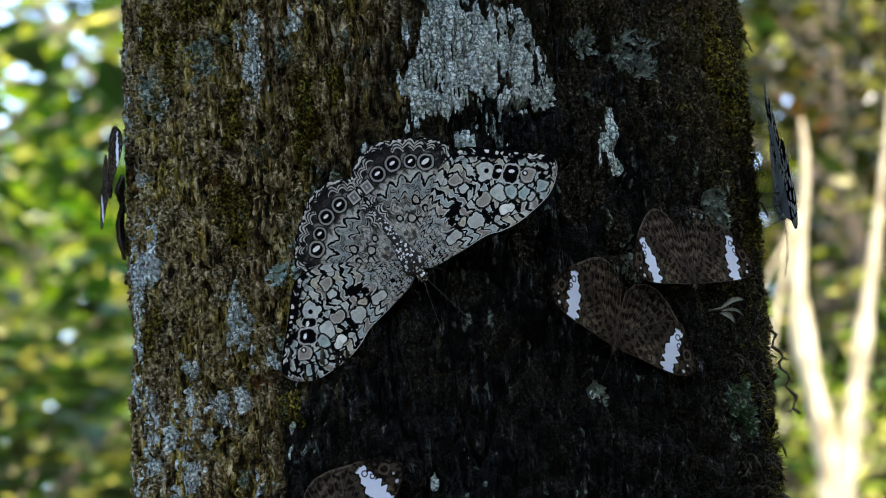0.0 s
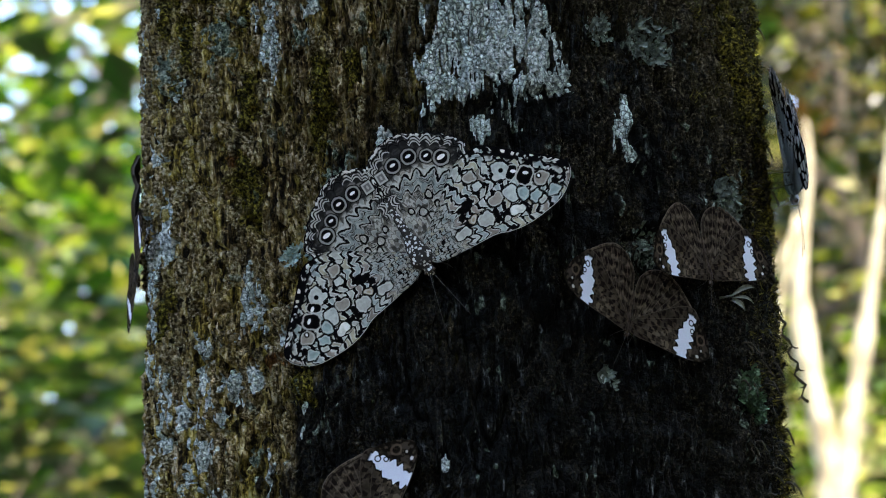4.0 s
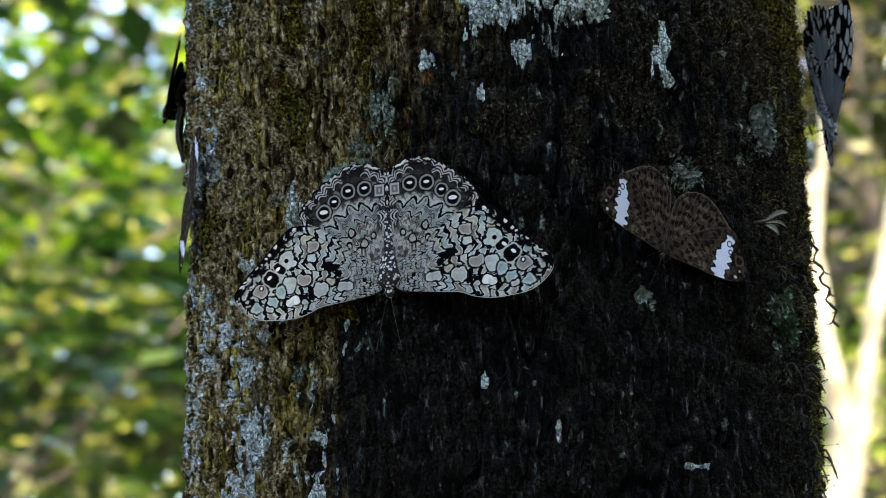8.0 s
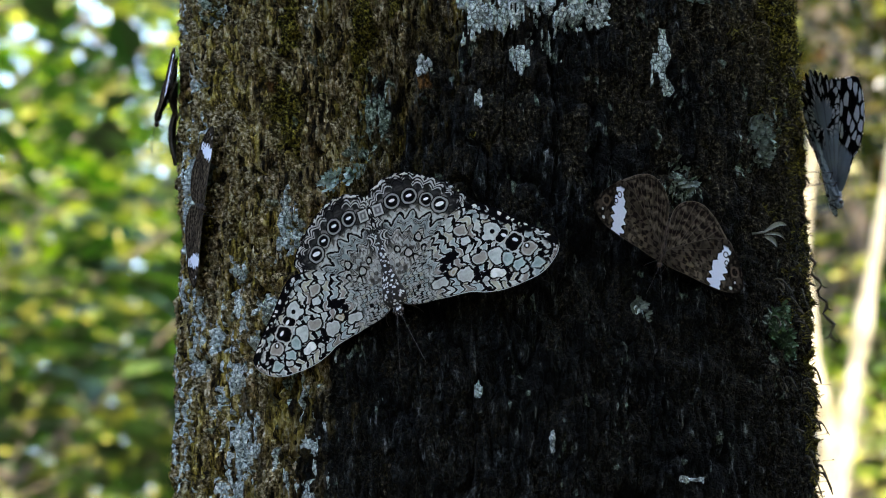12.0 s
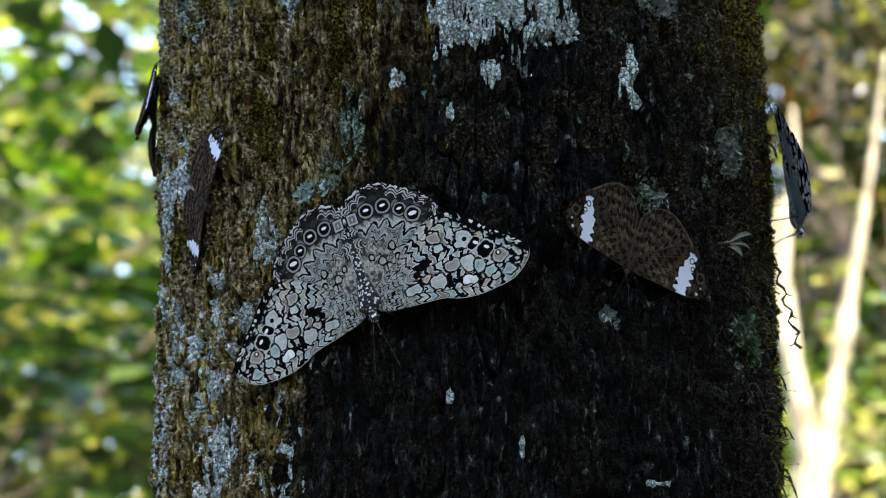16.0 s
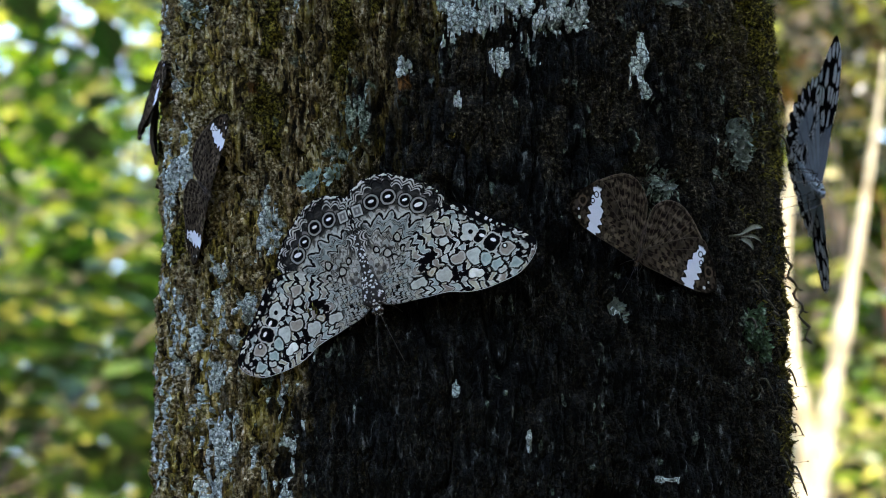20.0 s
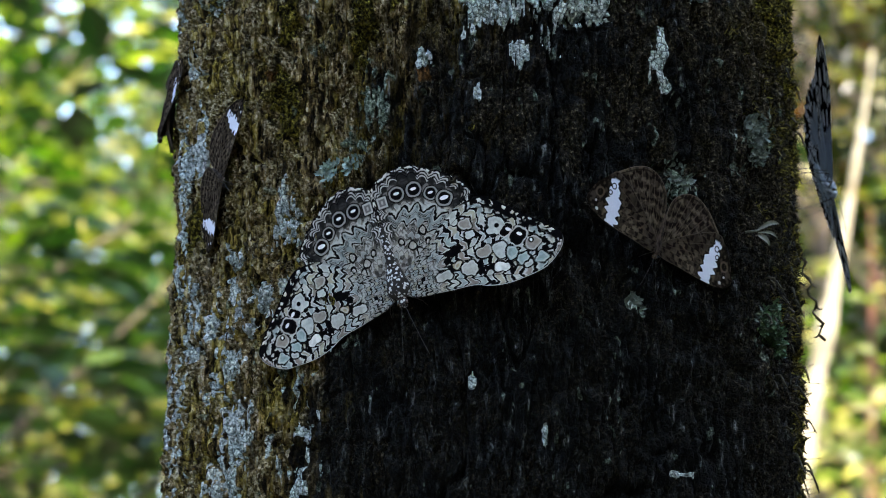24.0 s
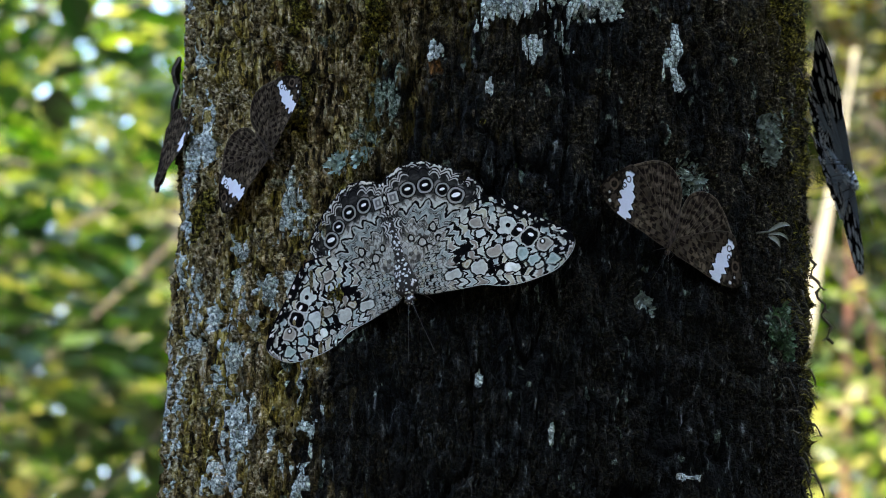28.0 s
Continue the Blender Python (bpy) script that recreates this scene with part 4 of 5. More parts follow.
def wing_mesh(name, outline, centre, top, under, n, rings, under_rings, side, lift=0.0, scallop=0.0, camber=0.5):
    """A thin wing of two faces and a rim; top and under give the colour of its scales."""
    line = spline(outline, n)
    if scallop:
        away = line - line.mean(0)
        outer = step(10, 14, line[:, 1])
        line = line + away / np.linalg.norm(away, axis=1)[:, None] * (scallop * np.abs(np.sin(np.arange(n) * math.pi * 26 / n)) * outer)[:, None]
    c = np.array(centre, float)
    reach = np.linalg.norm(line - c, axis=1)
    verts, cols, faces, first = [], [], [], 0
    for face, (paint, count) in enumerate(((top, rings), (under, under_rings))):
        s = np.linspace(0.006, 1, count)
        uv = c + s[:, None, None] * (line - c)[None]
        u, v = uv[..., 0], uv[..., 1]
        edge = (1 - s)[:, None] * reach[None]
        along = np.broadcast_to(np.arange(n) / n, u.shape)
        vein = 0.03 * np.sin(np.arctan2(v - 1, u + 2) * 30) * step(0, 3, edge)
        z = lift + camber * np.sin(np.clip(u / 36, 0, 1) * math.pi) * 0.6 + vein - (0.08 if face else 0)
        verts.append(np.stack([side * u.ravel(), -v.ravel(), z.ravel()], 1) * 1e-3)
        cols.append(paint(u.ravel(), v.ravel(), edge.ravel(), along.ravel()))
        f = grid_faces(n, count, wrap=True) + first
        faces.append(f if (face == 0) == (side < 0) else f[:, ::-1])
        first += n * count
    a = np.arange(n) + n * (rings - 1)
    b = np.arange(n) + n * rings + n * (under_rings - 1)
    rim = np.stack([a, np.roll(a, -1), np.roll(b, -1), b], 1)
    faces.append(rim if side < 0 else rim[:, ::-1])
    me = mesh_np(name, np.concatenate(verts), np.concatenate(faces))
    rgba = np.concatenate([np.concatenate(cols), np.ones((first, 1))], 1)
    me.color_attributes.new("tint", "FLOAT_COLOR", "POINT").data.foreach_set("color", np.ascontiguousarray(rgba.ravel(), dtype=np.float32))
    return with_material(me, WING)


def lay(col, mask, tone):
    m = np.clip(mask, 0, 1)[:, None]
    return col * (1 - m) + np.array(tone)[None] * m


def soft(a, b, x):
    return step(a, b, x)


INK = (0.004, 0.004, 0.005)
PALE = (0.74, 0.76, 0.75)


def eyespot(col, u, v, at, r, pupil=0.34, stretch=1.0):
    """A black disc with a glint-white pupil, in a grey ring and a thin black one."""
    wob = 0.16 * (vnoise(u / 0.7, v / 0.7, 191) - 0.5)
    d = np.hypot((u - at[0]), (v - at[1]) * stretch) / r + wob
    col = lay(col, soft(1.74, 1.60, d), INK)
    col = lay(col, soft(1.50, 1.40, d), (0.26, 0.26, 0.255))
    col = lay(col, soft(1.18, 1.06, d), INK)
    p = np.hypot((u - at[0]) * 0.72, (v - at[1] - 0.12 * r) * 1.45) / r
    return lay(col, soft(pupil + 0.07, pupil - 0.05, p), (0.92, 0.93, 0.92))


def panes(col, u, v, rows, seed):
    """Pale fields of the wing that meet along inky, zigzag borders; each row: place, half widths, tone."""
    x = u + 1.3 * (fbm(u / 1.3, v / 1.3, seed, 2) - 0.5)
    y = v + 1.3 * (fbm(u / 1.3, v / 1.3, seed + 4, 2) - 0.5)
    d = np.stack([(np.abs((x - a) / p) ** 2.2 + np.abs((y - b) / q) ** 2.2) ** 0.4545 for a, b, p, q, tone in rows])
    own = d.argmin(0)
    two = np.partition(d, 1, axis=0)[:2]
    tones = np.array([tone for a, b, p, q, tone in rows])[own]
    size = np.array([0.5 * (p + q) for a, b, p, q, tone in rows])[own]
    gap, far = (two[1] - two[0]) * size * 0.5, (two[0] - 1.16) * size
    border = np.minimum(gap, -far)
    grain = (0.7 + 0.6 * fbm(u / 0.7, v / 0.7, seed + 9, 2))[:, None]
    inside = soft(0.0, 0.05, -far)[:, None]
    field = tones * grain
    field = lay(field, soft(0.62, 0.45, border) * soft(0.26, 0.36, border) * 0.6, (0.56, 0.58, 0.57))
    ink = 0.15 + 0.34 * (vnoise(u / 0.9, v / 0.9, seed + 11) - 0.35)
    field = lay(field, soft(ink + 0.07, ink - 0.02, border), INK)
    halo = soft(0.26, 0.12, far) * soft(-0.05, 0.0, far)
    col = lay(col, halo, INK)
    return col * (1 - inside) + field * inside


def marbled(u, v, size, seed, centre=(-1.5, 1.0)):
    """Marbled blocks in rows across the veins, with inky, jagged borders."""
    r, a = np.hypot(u - centre[0], v - centre[1]), np.arctan2(v - centre[1], u - centre[0])
    jag = (fbm(u / 1.0, v / 1.0, seed, 3) - 0.5) * 1.9
    jag2 = (fbm(u / 1.3, v / 1.3, seed + 3, 3) - 0.5) * 1.1
    f1, f2, own = cells((r / 1.35 + jag) / size, (a * (3.2 + 0.20 * r) + jag2) / size * 1.45, seed)
    gap = f2 - f1
    shade = fbm(u / 0.7, v / 0.7, seed + 8, 2)[:, None] * 0.5 + 0.72
    col = np.full((len(u), 3), 0.0) + np.array((0.58, 0.595, 0.58))
    col = lay(col, (own < 0.52) * 1.0, (0.36, 0.42, 0.43))
    col = lay(col, (own < 0.30) * 1.0, (0.30, 0.265, 0.24))
    col = col * shade
    col = lay(col, soft(0.34, 0.27, gap) * soft(0.20, 0.25, gap), PALE)
    col = lay(col, (own < 0.08) * 1.0, INK)
    return lay(col, soft(0.25, 0.18, gap - 0.22 * (vnoise(u / 1.0, v / 1.0, seed + 11) - 0.45)), INK)


def transverse(u, v, seed, step_r, veins, centre=(-2.0, 1.2)):
    """Wavy inky lines across the wing, broken at the veins, with pale halos and tinted fields between."""
    r, a = np.hypot(u - centre[0], v - centre[1]), np.arctan2(v - centre[1], u - centre[0])
    sec = a * veins + 0.35 * (fbm(u / 4, v / 4, seed) - 0.5) + 40
    i, x = np.floor(sec), sec - np.floor(sec)
    zig = 0.55 * np.abs(2 * x - 1) * np.where(lattice(i, i * 0, seed + 1) > 0.4, 1, -0.6) + 0.75 * lattice(i, i * 0, seed + 2)
    q = r / step_r + zig + 0.75 * (fbm(u / 1.5, v / 1.5, seed + 3, 3) - 0.5) + 0.9 * (fbm(u / 5, v / 5, seed + 4) - 0.5)
    j, y = np.floor(q), q - np.floor(q)
    own, other = lattice(i, j, seed + 5), lattice(i + 7, j, seed + 6)
    wide = (0.10 + 0.20 * np.clip(lattice(i, j, seed + 7) - 0.35, 0, 1)) * (0.8 + 0.6 * vnoise(u / 0.6, v / 0.6, seed + 9))
    shade = fbm(u / 0.8, v / 0.8, seed + 8, 3)[:, None] * 0.7 + 0.62
    col = np.full((len(u), 3), 0.0) + np.array((0.46, 0.475, 0.46))
    col = lay(col, (own < 0.45) * 1.0, (0.30, 0.36, 0.37))
    col = lay(col, (own < 0.2) * 1.0, (0.25, 0.22, 0.20))
    col = lay(col, (own > 0.85) * 0.8, (0.40, 0.37, 0.27))
    col = col * shade
    near = np.minimum(y, 1 - y)
    col = lay(col, soft(wide + 0.16, wide + 0.08, near) * 0.8, (0.60, 0.62, 0.61))
    vein = np.minimum(x, 1 - x) * (0.15 * r + 0.4)
    col = lay(col, soft(0.16, 0.09, vein - 0.1 * (vnoise(u / 0.7, v / 0.7, seed + 12) - 0.5)) * (other > 0.45), INK)
    blot = soft(0.62, 0.72, vnoise(u / 1.1, v / 1.1, seed + 14)) * (own > 0.5) * (own < 0.72)
    col = lay(col, blot, INK)
    return lay(col, soft(wide + 0.03, wide - 0.02, near), INK)


FROST, ASH, TEAL, TAUPE, SAND = (0.46, 0.495, 0.50), (0.40, 0.41, 0.40), (0.28, 0.37, 0.38), (0.30, 0.275, 0.25), (0.38, 0.32, 0.23)
FORE_OUTER = [(31.2, -3.4, 1.4, 1.1, TEAL), (28.2, -4.0, 1.1, 0.9, ASH), (27.0, -2.4, 1.5, 1.2, TEAL), (30.0, 0.4, 1.5, 1.7, TAUPE), (25.2, -0.7, 1.1, 1.5, TEAL),
              (23.1, 0.9, 1.5, 1.9, FROST), (22.2, -2.9, 1.8, 1.1, PALE), (23.6, 6.4, 2.0, 1.9, FROST), (23.2, 10.5, 1.3, 1.0, ASH), (26.6, 8.0, 1.0, 1.0, ASH), (33.6, -1.6, 0.8, 0.7, ASH)]
FORE_INNER = [(19.5, 1.6, 1.8, 1.2, TAUPE), (17.9, 5.9, 1.2, 1.0, FROST), (15.8, -0.9, 1.6, 1.6, ASH), (10.1, -0.7, 1.7, 1.2, ASH), (17.3, 8.6, 1.5, 1.2, TAUPE), (13.6, 0.5, 1.0, 1.0, SAND)]


def cracker_fore(u, v, edge, along):
    col = transverse(u, v, 203, 2.1, 8.5)
    fine = transverse(u, v, 243, 1.15, 10.0)
    near = step(12, 6, u)
    col = col * (1 - near[:, None]) + fine * near[:, None] * 0.72
    for a, b, ru, rv in ((18.2, -1.4, 1.0, 1.4), (13.4, 3.5, 1.6, 0.7), (21.3, 6.0, 0.6, 1.2), (11.6, 2.2, 0.8, 0.6)):
        d = np.hypot((u - a) / ru, (v - b) / rv) + 1.9 * (fbm(u / 0.8, v / 0.8, 221, 3) - 0.5)
        col = lay(col, soft(1.1, 0.98, d), INK)
    col = panes(col, u, v, FORE_INNER + FORE_OUTER, 601)
    for a, b, r in ((23.8, 6.3, 0.52), (29.9, 0.9, 0.62)):
        col = lay(col, soft(r + 0.08, r - 0.06, np.hypot(u - a, v - b)), INK)
    col = lay(col, soft(0.40, 0.28, np.hypot((u - 29.9) * 1.3, v - 0.9)), (0.9, 0.91, 0.9))
    # the two black blotches with white glints
    for a, b, ru, rv, pa, pb in ((27.5, 2.6, 1.9, 1.55, 27.9, 2.95), (25.5, 4.75, 1.55, 0.95, 25.9, 4.7)):
        x, y = (u - a) * 0.8 + (v - b) * 0.6, (v - b) * 0.8 - (u - a) * 0.6
        d = (np.abs(x / ru) ** 3 + np.abs(y / rv) ** 3) ** 0.333 + 0.2 * (vnoise(u / 0.6, v / 0.6, 227) - 0.5)
        col = lay(col, soft(1.2, 1.1, d), (0.48, 0.48, 0.47))
        col = lay(col, soft(1.04, 0.94, d), INK)
        x, y = (u - pa) * 0.8 - (v - pb) * 0.6, (v - pb) * 0.8 + (u - pa) * 0.6
        col = lay(col, soft(1.1, 0.85, np.hypot(x / 0.62, y / 0.36)), (0.94, 0.95, 0.94))
    tile = soft(0.42, 0.5, vnoise(along * 190, edge / 0.9, 231))
    outer = step(0.2, 0.6, (v + 5.5 - 0.12 * (u - 20)) / 4) * step(16, 20, u)
    col = lay(col, soft(1.5, 1.3, edge) * outer * (1 - tile), INK)
    col = lay(col, soft(1.1, 0.9, edge) * outer * tile, (0.68, 0.66, 0.64))
    mottle = soft(0.48, 0.58, vnoise(u / 0.8, v / 0.8, 235)) * soft(3.2, 2.0, edge) * outer
    col = lay(col, mottle, INK)
    col = lay(col, soft(0.42, 0.30, edge) * (0.35 + 0.65 * outer), INK)
    return lay(col, soft(0.16, 0.10, edge) * step(6, 14, u) * step(0.0, -2.0, v), (0.50, 0.53, 0.54))


def cracker_hind(u, v, edge, along):
    r, a = np.hypot(u, v - 1), np.arctan2(u, v - 1)
    s = np.hypot(u - 3, v - 7) - 0.25 * (u - 5)          # grows towards the row of eyespots, which lies at 13
    turn = np.arctan2(u - 1, v - 3)
    saw = np.abs(((turn * 4.6 + 0.4 * (fbm(u / 3, v / 3, 299) - 0.5)) % 1.0) - 0.5) * 2
    jag = (fbm(u / 1.1, v / 1.1, 301, 3) - 0.5)
    q = s + 1.7 * (saw - 0.5) + 1.9 * (fbm(u / 1.5, v / 1.5, 313, 3) - 0.5)
    tone = fbm(u / 1.6, v / 2.4, 303, 3)[:, None]
    col = np.array((0.10, 0.094, 0.088)) * (1 - tone) + np.array((0.50, 0.47, 0.43)) * tone
    fine = transverse(u, v, 283, 1.5, 7.0, (0.0, 0.0))
    col = col * 0.55 + fine * 0.45
    col = lay(col, soft(0.58, 0.68, vnoise(u / 0.6, v / 0.9, 317)) * 0.7, INK)
    field = soft(6.6, 7.2, q) * soft(9.6, 9.0, q)
    col = lay(col, field * 0.85, (0.21, 0.255, 0.26))
    col = lay(col, field * soft(0.5, 0.6, vnoise(u / 0.8, v / 0.8, 305)) * 0.9, (0.07, 0.08, 0.085))
    for at, wide in ((9.5, 0.40), (6.7, 0.28), (8.0, 0.14), (4.6, 0.2)):
        broken = soft(0.30, 0.42, vnoise(turn * 5 + at, s * 0.3, 307))
        col = lay(col, soft(wide * 2.1, wide * 1.5, np.abs(q - at)) * 0.5 * broken, (0.50, 0.50, 0.48))
        col = lay(col, soft(wide, wide * 0.6, np.abs(q - at)) * broken, INK)
    col = lay(col, soft(9.9, 10.3, q) * soft(11.0, 10.5, q) * soft(0.25, 0.6, saw) * 0.8, (0.50, 0.51, 0.50))
    dusk = soft(10.9, 11.6, s + 0.8 * jag)
    col = lay(col, dusk * 0.93, (0.014, 0.014, 0.015))
    col = lay(col, dusk * soft(0.58, 0.7, vnoise(u / 1.0, v / 1.0, 321)) * 0.6, (0.24, 0.23, 0.225))
    # closed loops near the root
    for c, w, rad in ((5.5, 8.0, 0.85), (6.7, 6.4, 0.7), (9.0, 7.6, 0.75), (3.4, 9.6, 0.6), (8.3, 10.6, 0.8)):
        d = np.hypot(u - c, (v - w) * 0.75) + 0.45 * (vnoise(u / 0.8, v / 0.8, 309) - 0.5)
        col = lay(col, soft(rad - 0.1, rad - 0.25, d) * 0.5, (0.48, 0.46, 0.43))
        col = lay(col, soft(0.20, 0.12, np.abs(d - rad)), INK)
    col = lay(col, soft(5.0, 3.0, r) * 0.5, (0.10, 0.085, 0.075))
    # front edge, next to the forewing
    front = soft(0.15, 0.5, a - 0.55 - 0.018 * r)
    col = col * (1 - front[:, None]) + transverse(u, v, 263, 1.9, 7.0) * front[:, None]
    # scalloped bands along the margin
    wave = 0.62 * np.abs(np.sin(along * math.pi * 26)) + 0.30 * (vnoise(u / 0.8, v / 0.8, 319) - 0.5)
    rim = step(9, 12, v)
    col = lay(col, soft(3.2, 2.6, edge) * rim * 0.92, (0.014, 0.014, 0.015))
    gappy = soft(0.36, 0.5, vnoise(u / 1.1, v / 1.1, 323))
    for depth, wide in ((0.8, 0.20), (1.55, 0.17), (2.3, 0.13)):
        col = lay(col, soft(wide * 1.7, wide, np.abs(edge - depth - 0.30 + wave)) * rim * gappy, (0.44, 0.43, 0.42))
        col = lay(col, soft(wide * 1.3, wide * 0.7, np.abs(edge - depth + wave)) * rim, INK)
    col = lay(col, soft(0.75, 0.55, edge) * soft(0.52, 0.60, vnoise(along * 120, edge / 0.6, 311)) * rim, (0.62, 0.61, 0.59))
    col = lay(col, soft(0.2, 0.14, edge) * rim, INK)
    for at, rad in (((5.2, 20.2), 1.2), ((9.0, 20.0), 1.2), ((12.3, 18.0), 1.05), ((14.8, 15.9), 1.25)):
        col = eyespot(col, u, v, at, rad, 0.52 if at[0] > 14 else 0.36)
    box = np.maximum(np.abs(u - 1.75), np.abs(v - 19.4) * 0.85)
    col = lay(col, soft(1.35, 1.25, box), INK)
    col = lay(col, soft(1.12, 1.02, box), (0.40, 0.40, 0.39))
    col = lay(col, soft(0.75, 0.65, box), (0.14, 0.14, 0.145))
    return lay(col, soft(0.5, 0.42, np.hypot((u - 1.75) * 1.8, v - 19.4)) * 0.7, (0.45, 0.45, 0.44))


def dull_under(u, v, edge, along):
    return np.array((0.16, 0.14, 0.12)) * (0.6 + 0.6 * fbm(u / 2, v / 2, 5))[:, None]


def band_fore(u, v, edge, along):
    x = u + (fbm(u / 2, v / 2, 401, 3) - 0.5) * 2.6
    bar = np.sin((x + 0.35 * v) * 2 * math.pi / 2.5 + 1.6 * np.sign(np.sin(v * 2.4 + 0.2 * u)))
    col = np.array((0.040, 0.032, 0.023)) * (0.25 + 1.5 * fbm(u / 0.8, v / 1.0, 405, 3))[:, None]
    col = lay(col, step(7, 1.0, v) * step(3, 9, u) * 0.75 * soft(0.42, 0.6, fbm(u / 1.2, v / 1.2, 415)), (0.15, 0.118, 0.080))
    col = lay(col, soft(0.05, 0.55, bar) * soft(0.22, 0.42, vnoise(u / 1.2, v / 1.2, 411)) * 0.95, (0.010, 0.007, 0.006))
    vein = np.abs(((np.arctan2(v - 0.5, u + 3) * 6.5) % 1.0) - 0.5)
    col = lay(col, soft(0.05, 0.02, vein) * 0.3, (0.12, 0.10, 0.075))
    apex = step(17.2, 18.2, u + 0.4 * (vnoise(v, u, 407) - 0.5))
    col = lay(col, apex * 0.95, (0.008, 0.0065, 0.005))
    col = lay(col, apex * soft(0.52, 0.66, fbm(u / 0.8, v / 0.8, 417)), (0.05, 0.04, 0.03))
    d = np.hypot(u - 19.6, v - 4.4) + 0.3 * (vnoise(u, v, 418) - 0.5)
    col = lay(col, soft(0.30, 0.16, np.abs(d - 1.0)) * 0.55, (0.14, 0.105, 0.075))
    col = lay(col, soft(0.50, 0.32, np.hypot(u - 19.4, (v - 0.6) * 1.2)), (0.66, 0.66, 0.66))
    col = lay(col, soft(0.35, 0.2, np.hypot(u - 20.2, v - 2.2)), (0.45, 0.45, 0.45))
    mid = 15.4 + 0.12 * (v - 4)
    half = 1.95 - 0.10 * np.abs(v - 2) + 1.9 * (vnoise(v / 0.9, np.sign(u - mid) * 3.5, 409) - 0.5) + 0.7 * (vnoise(v / 0.35, np.sign(u - mid) * 3.5, 410) - 0.5)
    white = soft(0.08, -0.08, np.abs(u - mid) - half) * soft(9.2, 8.6, v)
    col = lay(col, soft(0.55, 0.25, np.abs(u - mid) - half) * soft(9.6, 9.0, v), INK)
    col = lay(col, white, (0.74, 0.79, 0.90))
    for a, b, r in ((16.3, 7.2, 0.62), (16.9, 5.5, 0.48)):
        d = np.hypot(u - a, v - b)
        col = lay(col, soft(0.17, 0.09, np.abs(d - r)) * soft(9.4, 9.0, v), INK)
    return lay(col, soft(0.2, 0.1, edge) * step(19, 17, u), (0.07, 0.058, 0.045))


def dull_brown(u, v, edge, along):
    return np.array((0.022, 0.018, 0.014)) * (0.4 + 1.2 * fbm(u / 1.2, v / 1.2, 425))[:, None]


def band_under(u, v, edge, along):
    # the top pattern dimmed: the dark of a silhouetted wing put into its colour
    return band_fore(u, v, edge, along) * 0.55


def band_hind(u, v, edge, along):
    r = np.hypot(u - 2, v + 4)
    sec = np.arctan2(u - 1, v + 2) * 9
    lines = np.sin((r + 2.4 * (fbm(u / 1.8, v / 1.8, 421, 3) - 0.5) + 0.7 * np.abs((sec % 1) - 0.5) + 0.8 * lattice(np.floor(sec), np.floor(sec) * 0, 429)) * 2 * math.pi / 2.7)
    col = np.array((0.040, 0.032, 0.023)) * (0.25 + 1.5 * fbm(u / 0.7, v / 1.1, 423, 3))[:, None]
    col = lay(col, soft(-0.3, -0.8, lines) * soft(0.42, 0.58, fbm(u / 1.1, v / 1.1, 433)) * 0.8, (0.12, 0.096, 0.068))
    col = lay(col, soft(0.0, 0.5, lines) * soft(0.20, 0.38, vnoise(u / 1.0, v / 1.0, 431)) * 0.95, (0.010, 0.007, 0.006))
    col = lay(col, soft(0.10, 0.04, np.abs((sec % 1) - 0.5)) * 0.35, (0.15, 0.12, 0.09))
    col = lay(col, soft(0.2, 0.0, edge) * step(6, 10, v), (0.14, 0.115, 0.09))
    return lay(col, soft(0.25, 0.1, np.abs(edge - 0.75)) * step(6, 10, v) * 0.8, (0.012, 0.009, 0.007))


def chequer_fore_under(u, v, edge, along):
    col = np.array((0.26, 0.315, 0.365)) * (0.72 + 0.5 * fbm(u / 6, v / 3, 501))[:, None]
    zone = step(13.0, 14.5, u + 0.35 * v + 1.2 * (vnoise(u, v, 503) - 0.5))
    f1, f2, own = cells(np.hypot(u + 2, v - 2) / 5.4, np.arctan2(v - 2, u + 2) * 10.5, 507)
    spot = soft(0.20, 0.32, f2 - f1 + 0.15 * (vnoise(u / 0.9, v / 0.9, 509) - 0.5)) * (own > 0.36)
    tile = lay(np.full((len(u), 3), 0.0) + np.array(INK), spot, (0.62, 0.66, 0.68))
    col = col * (1 - zone[:, None]) + tile * zone[:, None]
    col = lay(col, soft(0.8, 0.5, edge) * step(9, 11, u), INK)
    return lay(col, soft(0.35, 0.25, edge) * soft(0.52, 0.58, vnoise(along * 70, along * 0, 505)) * step(9, 11, u), (0.7, 0.71, 0.72))


def chequer_hind_under(u, v, edge, along):
    col = np.array((0.31, 0.375, 0.435)) * (0.72 + 0.5 * fbm(u / 5, v / 5, 511))[:, None]
    ray = np.sin(np.arctan2(u, v + 1) * 26)
    col = lay(col, soft(0.80, 0.97, ray) * 0.55, (0.11, 0.135, 0.16))
    f1, f2, own = cells(along * 34, edge / 2.7, 513)
    zone = soft(7.2, 6.4, edge + 1.2 * (vnoise(along * 60, edge * 0, 515) - 0.5)) * step(8, 12, v)
    tile = lay(np.full((len(u), 3), 0.006), soft(0.18, 0.30, f2 - f1) * (own > 0.40), (0.72, 0.75, 0.77))
    return col * (1 - zone[:, None]) + tile * zone[:, None]


def chequer_top(u, v, edge, along):
    col = marbled(u, v, 2.2, 521) * 0.55
    return lay(col, soft(0.4, 0.6, vnoise(u / 2.5, v / 2.5, 523)) * 0.7, INK)


